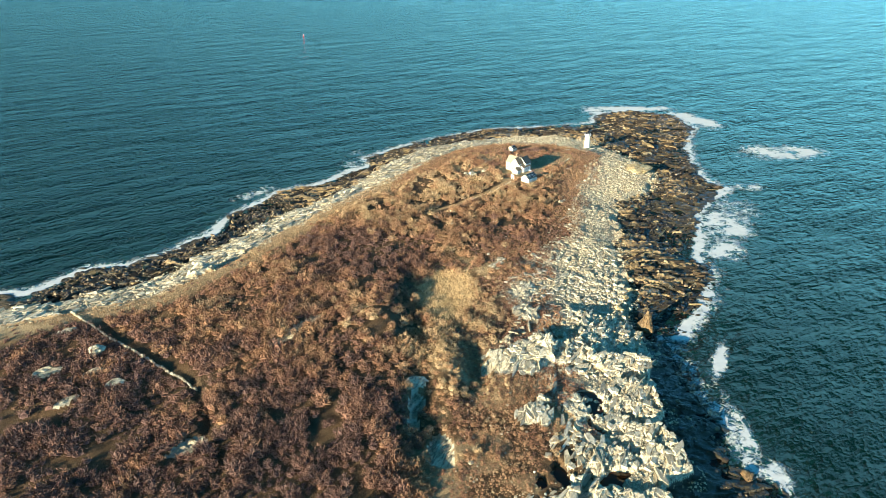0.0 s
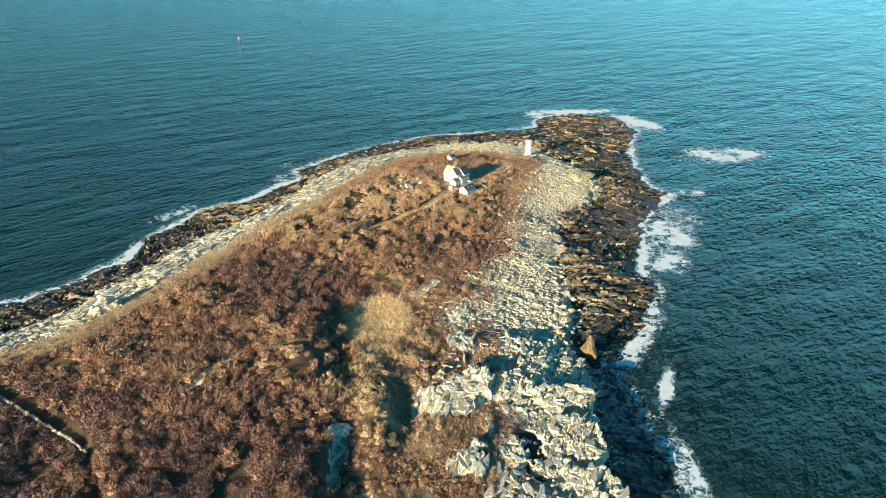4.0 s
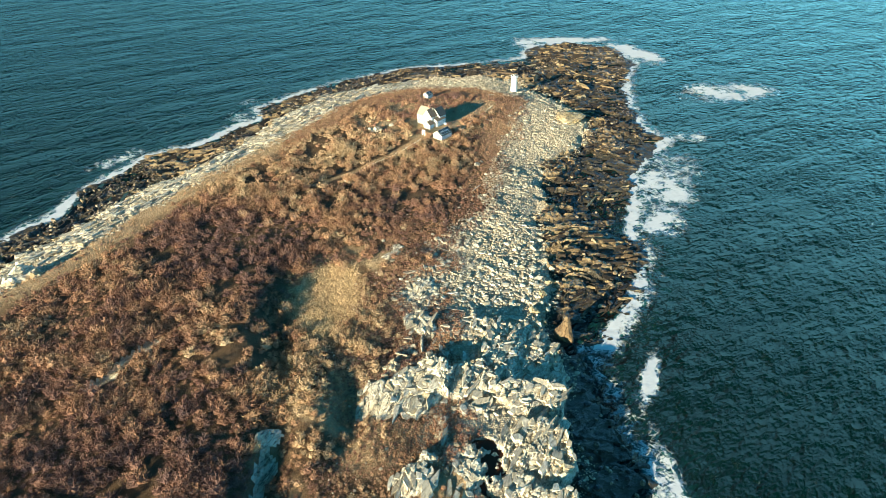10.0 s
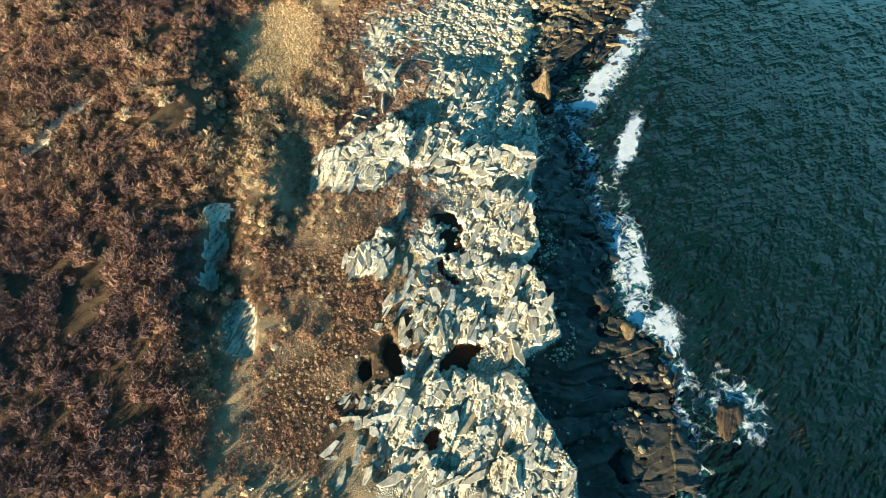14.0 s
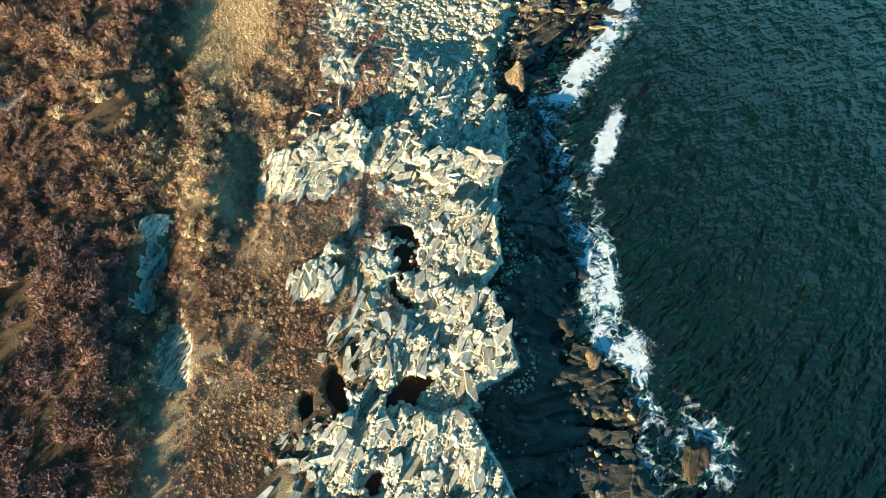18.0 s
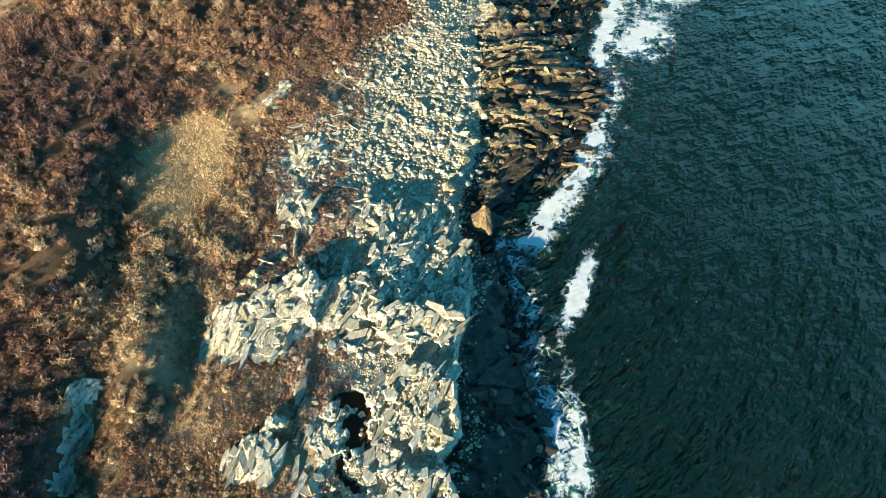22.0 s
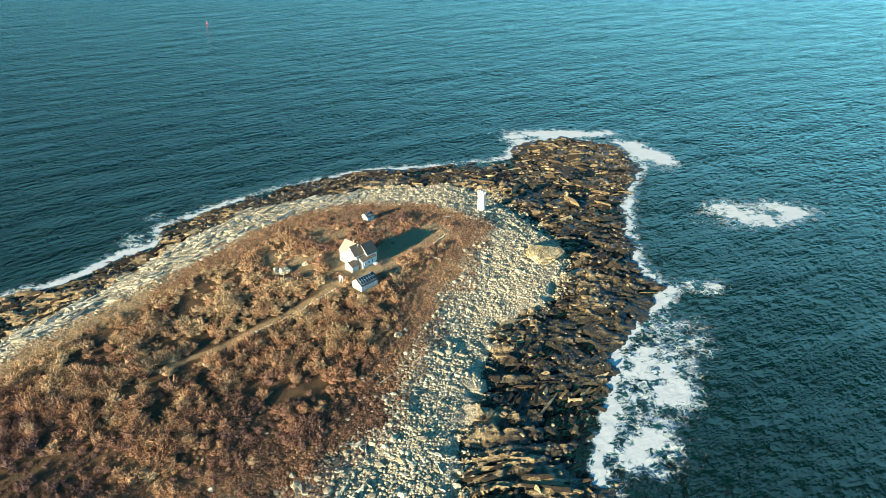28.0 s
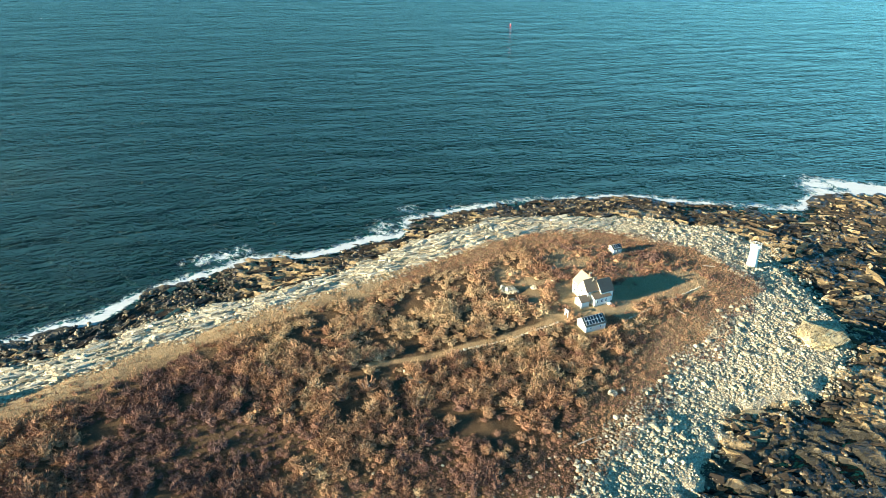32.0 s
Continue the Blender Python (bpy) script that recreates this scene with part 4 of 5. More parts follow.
def build_beach():
    x, y = scatter(-178, 145, 118, 512, 0.84)
    g = land(x, y)
    d, u, rock = g.d, g.u, g.rock
    band = (d > -3 + 3 * fbm(x, y, 8, 2, 96)) & (u < 2 + 8 * fbm(x, y, 10, 2, 95))
    cove = step(250, 235, y) * step(15, 40, x)
    dense = np.where(rock > 0.4, 0.06 + cove * (0.12 + 0.3 * step(204, 216, y)), 1.0 - 0.1 * cove)
    dense = dense * (1 - 0.35 * step(60, 10, x - (y - 440) * 0.3))
    scrubby = step(18, 26, x) * step(56, 42, x) * step(150, 175, y) * step(312, 290, y) * step(-0.12, 0.10, fbm(x, y, 11, 3, 84))
    keep = band & (rng.uniform(0, 1, x.shape) < dense * (1 - 0.72 * scrubby))
    keep |= (u > 0) & (u < 18) & (x > 0) & (y < 335) & (rock < 0.4) & (rng.uniform(0, 1, x.shape) < 0.05)
    x, y, z = x[keep], y[keep], g.z[keep]
    size = 0.54 + 0.80 * rng.uniform(0, 1, x.shape) ** 3.5 + 0.45 * np.maximum(fbm(x, y, 9, 2, 97), 0)
    size = size * (1 - 0.25 * step(250, 235, y)) + 1.2 * (rng.uniform(0, 1, x.shape) < 0.02)
    size = size * (1 - 0.45 * step(6, 2, d[keep]) * step(60, 80, x) * step(240, 262, y) * step(400, 370, y))
    near = (x > 48) & (x < 84) & (y > 232) & (y < 300) & (size > 0.9)
    picks = np.where(near)[0][:300]
    rest = np.ones(len(x), bool)
    rest[picks] = False
    tall = rng.uniform(0.3, 0.68, x.shape)
    ob = planted("beach_stones", STONES, x[rest], y[rest], (z + 0.1 * size)[rest], size[rest], tall[rest], rng.uniform(0, 1, rest.sum()), M_STONE)
    tagged(ob, "pale angular boulders and cobbles heaped along the shore", "boulders", kind="stuff")
    meshes = []
    for k, (co, f) in enumerate(STONES):
        me = bpy.data.meshes.new("stone")
        me.from_pydata(co.tolist(), [], f.tolist())
        me.materials.append(M_STONE_ONE)
        meshes.append(me)
    for n, i in enumerate(picks):
        ob = new("stone", meshes[n % len(meshes)])
        ob.parent = LAND["shingle_beach"]
        s = size[i] * 1.15
        ob.matrix_basis = Matrix.LocRotScale((x[i], y[i], z[i] + 0.1 * s), Euler((0, 0, turned_by(n))), (s, s, s * tall[i]))


def build_tidal():
    x, y = scatter(-175, 200, 118, 596, 1.5)
    g = land(x, y)
    north = step(60, 20, x - (y - 480) * 0.4)
    lump = fbm(x, y, 14, 3, 98)
    chance = np.clip(0.55 * north + 0.35 * (lump > 0.08) + 0.12, 0, 1) * step(-1.5, 1.0, g.c)
    chance = chance * (1 - 0.75 * north * step(-0.04, 0.16, fbm(x, y, 38, 3, 68)))
    keep = (g.d < -0.5) & (g.c > -1.5) & (g.z > -0.9) & (rng.uniform(0, 1, x.shape) < chance)
    x, y, z = x[keep], y[keep], g.z[keep]
    size = 0.6 + 1.5 * rng.uniform(0, 1, x.shape) ** 2.5
    ob = planted("tidal_boulders", STONES, x, y, z + 0.1 * size, size, rng.uniform(0.55, 0.9, x.shape), rng.uniform(0, 1, x.shape), M_WEED)
    tagged(ob, "black weed-grown boulders along the tide line", "boulders", kind="stuff")


def turned_by(n):
    return (n * 2.399963) % (2 * math.pi)


def slab_shape(seed, corners=5):
    """A broken slab, one metre long and wide: an angular outline, a flat top and battered sides."""
    g = np.random.default_rng(seed)
    corners = int(g.integers(4, 7))
    a = (np.arange(corners) + g.uniform(-0.34, 0.34, corners) + g.uniform(0, 1)) / corners * 2 * np.pi
    r = g.uniform(0.42, 0.72, corners)
    lean = g.uniform(-0.2, 0.2, 2)
    top = np.stack([np.cos(a) * r, np.sin(a) * r, 0.5 + lean[0] * np.cos(a) * r + lean[1] * np.sin(a) * r], -1)
    low = np.stack([np.cos(a) * r * 1.12, np.sin(a) * r * 1.15, np.full(corners, -0.9)], -1)
    f = [[0, i, i + 1] for i in range(1, corners - 1)]
    for i in range(corners):
        j = (i + 1) % corners
        f += [[corners + i, corners + j, i], [corners + j, j, i]]
    return np.concatenate([top, low]), np.array(f)


SLABS = [slab_shape(300 + n) for n in range(18)]


def laid(name, x, y, z, long, wide, thick, turn, dip, material, label, category):
    """Many slabs as one mesh: each with its own length, width, strike and dip across the strike."""
    pick = rng.integers(0, len(SLABS), len(x))
    dip = np.clip(dip, -0.5, 0.7)
    cos, faces, at = [], [], 0
    for k, (co, f) in enumerate(SLABS):
        s = np.where(pick == k)[0]
        if not len(s):
            continue
        px, py = co[None, :, 0] * long[s][:, None], co[None, :, 1] * wide[s][:, None]
        pz = co[None, :, 2] * thick[s][:, None] + py * np.tan(dip[s])[:, None] + z[s][:, None]
        c, sn = np.cos(turn[s])[:, None], np.sin(turn[s])[:, None]
        cos.append(np.stack([px * c - py * sn + x[s][:, None], px * sn + py * c + y[s][:, None], pz], -1).reshape(-1, 3))
        faces.append((f[None] + (np.arange(len(s)) * len(co))[:, None, None]).reshape(-1, 3) + at)
        at += len(s) * len(co)
    ob = quick_mesh(name, np.concatenate(cos), np.concatenate(faces), material)
    return tagged(ob, label, category, kind="stuff")


def slab_material(name, stops, grain=62):
    k = Mat(name, 0.8)
    c = k.ramp(k.island(), *stops)
    fine = k.noise(1.8, 6, 0.75, k.at((0.35, 1, 1), grain))
    c = k.mix(k.ramp(fine, (0.36, 0.75), (0.56, 0.0)), c, tuple(0.3 * v for v in stops[1][1]))
    return k.done(c, bump=fine, strength=0.9, dist=0.35)


M_LEDGE = slab_material("weathered_ledge", [(0.0, (0.016, 0.013, 0.010)), (0.50, (0.045, 0.031, 0.019)), (0.78, (0.12, 0.076, 0.038)), (0.92, (0.33, 0.23, 0.11)), (1.0, (0.56, 0.43, 0.24))], 35)
M_BLOCK = slab_material("broken_granite", [(0.0, (0.34, 0.28, 0.19)), (0.35, (0.54, 0.47, 0.34)), (0.75, (0.66, 0.59, 0.45)), (1.0, (0.58, 0.44, 0.25))])


def build_slabs():
    # tidal ledges: long ribs along a wandering strike
    x, y = scatter(-170, 200, 238, 596, 2.7)
    g = land(x, y)
    rib = fbm(x, y, 18, 3, 110)
    keep = (g.d < -1.0) & (g.c > 0.5) & (x > 20) & (rng.uniform(0, 1, x.shape) < 0.33 + 1.3 * rib)
    keep |= (g.d < 0) & (g.c > 1.5) & (x <= 20) & (rng.uniform(0, 1, x.shape) < 0.35)
    x, y, z = x[keep], y[keep], g.z[keep]
    n = len(x)
    east = step(10, 50, x)
    turn = np.radians(np.where(rng.uniform(0, 1, n) < 0.75, 30, -25) * east + 50 * (1 - east) + 70 * fbm(x, y, 36, 2, 111) + rng.normal(0, 8, n))
    long, wide = rng.uniform(1.6, 5.0, n) + 9 * rng.uniform(0, 1, n) ** 5, rng.uniform(0.45, 1.3, n) + 1.8 * rng.uniform(0, 1, n) ** 5
    laid("ledge_ribs", x, y, z - 0.05, long, wide, rng.uniform(0.4, 1.2, n), turn, rng.normal(0.35, 0.35, n), M_LEDGE, "long black and ochre rock ribs standing out of the tidal ledges", "rock ribs")
    # jointed blocks of the cliff
    x, y = scatter(20, 80, 113, 236, 1.5)
    g = land(x, y)
    keep = (g.rock > 0.5) & (g.d > 1.2) & (rng.uniform(0, 1, x.shape) < 0.36)
    for ax, ay, lx, ly in POOLS:
        keep &= ((x - ax) / (lx + 2)) ** 2 + ((y - ay) / (ly + 2)) ** 2 > 1
    x, y, z = x[keep], y[keep], g.z[keep]
    n = len(x)
    laid("cliff_blocks", x, y, z - 0.12, rng.uniform(1.0, 3.2, n) + 6 * rng.uniform(0, 1, n) ** 4, rng.uniform(0.6, 1.8, n) + 2.0 * rng.uniform(0, 1, n) ** 4, rng.uniform(0.3, 0.9, n), np.radians(60 + 60 * fbm(x, y, 20, 2, 112) + rng.normal(0, 14, n)), rng.normal(0.06, 0.16, n),
         M_BLOCK, "pale angular granite blocks jointed out of the cliff top", "rock blocks")
    # rubble slabs between the cliff and the heath
    x, y = scatter(18, 84, 196, 306, 2.6)
    g = land(x, y)
    keep = (g.u < 3) & (g.d > 0) & (rng.uniform(0, 1, x.shape) < 0.34)
    x, y, z = x[keep], y[keep], g.z[keep]
    n = len(x)
    laid("rubble_slabs", x, y, z + 0.1, rng.uniform(1.2, 2.6, n) + 3.5 * rng.uniform(0, 1, n) ** 5, rng.uniform(0.7, 1.6, n), rng.uniform(0.4, 1.0, n), np.radians(rng.uniform(0, 180, n)), rng.normal(0, 0.35, n),
         M_BLOCK, "pale tilted rock slabs lying among scrub and rubble", "rock slabs")
    # bedded slabs along the northern shore
    x, y = scatter(-178, 70, 225, 512, 2.3)
    g = land(x, y)
    keep = (g.u < -1) & (g.d > -1.5) & (x - (y - 480) * 0.4 < 40) & (rng.uniform(0, 1, x.shape) < 0.40)
    x, y, z = x[keep], y[keep], g.z[keep]
    n = len(x)
    laid("shore_slabs", x, y, z + 0.1, rng.uniform(2.0, 5.0, n) + 4 * rng.uniform(0, 1, n) ** 4, rng.uniform(0.6, 1.5, n), rng.uniform(0.5, 1.0, n), np.radians(50 + rng.normal(0, 12, n)), rng.normal(0.1, 0.2, n),
         M_BLOCK, "pale bedded granite slabs along the shore", "rock slabs")


build_heath()
build_reeds()
build_slabs()
build_beach()
build_tidal()


# ---- rocks that stand by themselves ----
def crag(name, x, y, sx, sy, sz, turn, material, label, seed, sink=0.3, category="rock", point=0.0):
    """A faceted boulder or knoll: a cut and roughened ball, flat side down."""
    g = np.random.default_rng(seed)
    bm = bmesh.new()
    bmesh.ops.create_icosphere(bm, subdivisions=4, radius=1.0)
    for _ in range(13):
        n = Vector(g.normal(0, 1, 3)).normalized()
        far = g.uniform(0.5, 0.8)
        for v in bm.verts:
            k = v.co.dot(n) - far
            if k > 0:
                v.co -= n * k * 0.95
    for v in bm.verts:
        v.co += v.co.normalized() * (0.10 * noise.noise(v.co * 3 + Vector((seed, 0, 0))) + 0.05 * noise.noise(v.co * 8))
        k = 1 - point * (0.5 + 0.5 * max(-1, min(1, v.co.z / 0.8)))
        v.co = Vector((v.co.x * sx * k, v.co.y * sy * k, max(v.co.z, -0.4) * sz))
    ob = part(name, bm, material, None)
    ob.matrix_world = pose(x, y, height(x, y) + 0.4 * sz - sink, 0, 0, turn)
    return tagged(ob, label, category)


M_OCHRE = rock_material("ochre_rock", (0.20, 0.14, 0.07), (0.46, 0.35, 0.19), (0.62, 0.51, 0.32), (0.48, 0.34, 0.15))
M_BROWN = rock_material("brown_rock", (0.06, 0.04, 0.022), (0.16, 0.105, 0.055), (0.26, 0.18, 0.10), (0.20, 0.12, 0.05))
M_BLACKROCK = rock_material("wet_dark_rock", (0.015, 0.012, 0.009), (0.05, 0.035, 0.022), (0.11, 0.075, 0.04), (0.09, 0.05, 0.02))

crag("pointed_boulder", 79.0, 231.5, 5.4, 5.6, 8.2, 10, M_BROWN, "large pointed brown boulder in the tidal cove", 11, 0.8, "boulder", 0.75)
crag("rock_knoll", 125.5, 420, 9.5, 14.0, 3.6, -12, M_OCHRE, "rounded ochre bedrock knoll above the boulder beach", 12, 0.8)
crag("white_boulder", -106, 271, 4.2, 3.2, 3.0, 40, M_PALE, "big pale boulder at the edge of the heath", 13, 0.6, "boulder")
crag("skerry", 104.5, 129, 3.6, 6.0, 3.2, -18, M_BLACKROCK, "dark brown rock awash in the surf", 14, 0.2)
crag("skerry", 168, 396, 4.5, 2.6, 1.8, 20, M_BLACKROCK, "low black skerry off the ledges", 15, 0.2)
crag("skerry", 181, 401, 3.5, 1.5, 1.1, 10, M_BLACKROCK, "low black skerry off the ledges", 16, 0.2)
crag("skerry", 87.5, 152, 3.2, 2.2, 1.3, 60, M_BROWN, "low brown skerry below the cliff", 17, 0.2)
crag("skerry", 92, 186, 1.6, 3.4, 1.0, 5, M_BLACKROCK, "low black skerry off the ledges", 18, 0.2)
crag("grey_boulder", 17, 397, 2.6, 2.0, 1.7, 30, M_PALE, "grey lichened boulder in the heath near the house", 19, 0.5, "boulder")
crag("grey_boulder", -121, 203, 3.6, 3.4, 3.0, 15, M_PALE, "grey rounded boulder beside the stone wall", 20, 0.5, "boulder")
for n, (bx, by, bs) in enumerate([(24.8, 403, 1.8), (20.5, 391, 1.6), (13.8, 399, 1.4), (30, 411, 1.2), (64.7, 353.5, 2.0), (67, 357, 1.2), (27, 421, 1.4)]):
    crag("grey_boulder", bx, by, bs, bs * 0.8, bs * 0.7, n * 53, M_PALE, "grey lichened boulder lying in the heath", 80 + n, 0.3, "boulder")["group"] = "boulders in the heath"
for n, (bx, by, bs) in enumerate([(71, 242, 2.2), (74, 247, 1.8), (76, 252, 2.0), (69, 248, 1.6), (79, 259, 1.9), (83, 270, 1.7), (73, 237, 1.7), (80, 265, 1.3)]):
    crag("cove_boulder", bx, by, bs, bs * 0.8, bs * 0.75, n * 47, M_PALE if n % 2 else M_OCHRE, "angular fallen boulder at the head of the cove", 30 + n, 0.3, "boulder")["group"] = "boulders at the cove"

for n, (px, py, lx, ly) in enumerate(POOLS):
    g = np.random.default_rng(60 + n)
    bm = bmesh.new()
    ring = [bm.verts.new((1.5 * lx * math.cos(a) * g.uniform(0.85, 1.1), 1.5 * ly * math.sin(a) * g.uniform(0.85, 1.1), 0)) for a in np.linspace(0, 2 * np.pi, 18, endpoint=False)]
    bm.faces.new(ring)
    ob = part("rock_pool", bm, M_PEAT, None)
    ob.location = (px, py, height(px, py) + 1.0)
    tagged(ob, "brown peaty water standing in a rock hollow", "pool", "rock pools")


# ---- drystone walls ----
def stone_wall(line, high, label, seed, gap=0.75):
    g = np.random.default_rng(seed)
    base = thing("stone_wall", Matrix(), label, "wall")
    meshes = []
    for co, f in STONES[:6]:
        me = bpy.data.meshes.new("wall_stone")
        me.from_pydata(co.tolist(), [], f.tolist())
        me.materials.append(M_STONE_ONE)
        meshes.append(me)
    count = 0
    for (ax, ay), (bx, by) in zip(line, line[1:]):
        run = math.hypot(bx - ax, by - ay)
        for k in range(int(run / gap)):
            u = (k + g.uniform(0.2, 0.8)) * gap / run
            px, py = ax + (bx - ax) * u + g.normal(0, 0.12), ay + (by - ay) * u + g.normal(0, 0.12)
            s = g.uniform(0.8, 1.3) * gap
            for lift in ((0.25, 0.75) if high > 0.8 and g.uniform() > 0.2 else (0.25,)):
                ob = new("wall_stone", meshes[count % 6])
                ob.parent = base
                ob.matrix_basis = Matrix.LocRotScale((px, py, height(px, py) + lift * high * 0.8), Euler((0, 0, g.uniform(0, 6))), (s, s, s * 0.8))
                count += 1


stone_wall(OLD_WALL, 1.1, "long drystone wall running through the heath", 1, 0.8)
stone_wall([(58, 391), (64, 401), (70, 411), (76.5, 422), (83, 433)], 0.8, "low broken stone wall beside the mown yard", 2, 0.8)
stone_wall([(40, 383), (31, 371), (22, 360.5), (12, 350)], 0.6, "low stone edging along the grassy track", 3, 0.9)
stone_wall([(3.5, 335.5), (8, 332.5), (12, 331.5)], 1.2, "short ruined stone wall among the shrubs", 4, 0.6)


# ---- the light tower ----
def lathe(rings, sides=24, caps=True):
    bm = bmesh.new()
    loops = [[bm.verts.new((r * math.cos(a), r * math.sin(a), z)) for a in np.linspace(0, 2 * np.pi, sides, endpoint=False)] for r, z in rings]
    for lo, hi in zip(loops, loops[1:]):
        for i in range(sides):
            bm.faces.new((lo[i], lo[(i + 1) % sides], hi[(i + 1) % sides], hi[i]))
    if caps:
        bm.faces.new(loops[0][::-1])
        bm.faces.new(loops[-1])
    return bm


def light_tower(x, y):
    z = height(x, y)
    t = thing("lighthouse", pose(x, y, z - 0.2, 0, 0, -49), "white cylindrical brick lighthouse tower on the rocky point", "lighthouse")
    part("foundation", lathe([(2.35, -1.0), (2.35, 0.5), (2.2, 0.6)]), M_PALE, t, "granite foundation ring")
    part("tower", lathe([(2.05, 0.6), (1.98, 2.5), (1.86, 5.5), (1.74, 8.6), (1.74, 8.9)]), M_WHITE, t)
    part("cornice", lathe([(1.8, 8.9), (2.1, 9.1), (2.15, 9.35)]), M_WHITE, t)
    part("gallery_deck", lathe([(2.3, 9.35), (2.3, 9.5)]), M_WHITE, t, "pale gallery deck")
    for k in range(10):
        a = k * 2 * math.pi / 10
        part("baluster", box_bm(0.06, 0.06, 1.0, (2.2 * math.cos(a), 2.2 * math.sin(a), 10.0)), M_TRIM, t)
    rail = lathe([(2.24, 10.46), (2.24, 10.54), (2.14, 10.54), (2.14, 10.46), (2.24, 10.46)], caps=False)
    part("handrail", rail, M_TRIM, t)
    part("lantern_base", lathe([(0.75, 9.5), (0.75, 10.3), (0.5, 10.45)]), M_TRIM, t)
    part("beacon", lathe([(0.3, 10.45), (0.34, 10.9), (0.3, 11.2), (0.1, 11.3)]), M_GLASS, t, "small green beacon lens")
    for k, zz in enumerate((3.4, 6.6)):
        w = part("window", box_bm(0.12, 0.8, 1.2, (-1.95 + 0.03 * k, 0, zz)), M_GLASS, t, "small dark tower window")
        part("window_frame", box_bm(0.10, 1.0, 0.14, (-2.0 + 0.03 * k, 0, zz - 0.68)), M_TRIM, w)
    d = part("door", box_bm(0.14, 1.0, 2.05, (-2.02, 0.0, 1.62)), M_DARK, t, "dark plank door")
    part("lintel", box_bm(0.2, 1.3, 0.2, (-2.05, 0, 2.76)), M_TRIM, d)


light_tower(100.3, 465.6)


# ---- keeper's house, shed and hut ----
def roof_plane(lx, run, drop, over=0.35, thick=0.16):
    """One slope of a gable roof, its ridge on the x axis, falling to +y."""
    slope = math.hypot(run + over, drop * (run + over) / run)
    bm = box_bm(lx + 2 * over, slope, thick, (0, slope / 2, 0.02))
    bmesh.ops.rotate(bm, cent=(0, 0, 0), matrix=Matrix.Rotation(-math.atan2(drop, run), 3, "X"), verts=bm.verts)
    return bm


def placed(bm, m):
    bmesh.ops.transform(bm, matrix=m, verts=bm.verts)
    return bm


def gabled(t, m, lx, ly, eave, ridge, roof_a, roof_b, base=0.5):
    """A gabled block: its ridge along local x of m. roof_a falls to +y, roof_b to -y."""
    part("wall", placed(gable_bm(lx, ly, eave, ridge), m), M_WHITE, t)
    part("foundation", placed(box_bm(lx + 0.1, ly + 0.1, 2.2, (0, 0, -0.9)), m), M_PALE, t, "granite foundation")
    part("roof", placed(roof_plane(lx, ly / 2, ridge - eave), m @ Matrix.Translation((0, 0, ridge + 0.08))), roof_a, t)
    part("roof", placed(roof_plane(lx, ly / 2, ridge - eave), m @ Matrix.Translation((0, 0, ridge + 0.08)) @ Matrix.Rotation(math.pi, 4, "Z")), roof_b, t)


def window(t, m, w=0.9, h=1.4):
    """A sash window on the plane y = 0 of m, facing -y."""
    f = part("window", placed(box_bm(w, 0.06, h, (0, -0.02, 0)), m), M_GLASS, t, "dark sash window")
    for sx, sz, ax, az in ((w + 0.24, 0.12, 0, h / 2 + 0.06), (w + 0.3, 0.14, 0, -h / 2 - 0.07), (0.12, h, -w / 2 - 0.06, 0), (0.12, h, w / 2 + 0.06, 0), (w, 0.06, 0, 0)):
        part("casing", placed(box_bm(sx, 0.12, sz, (ax, -0.05, az)), m), M_TRIM, f)


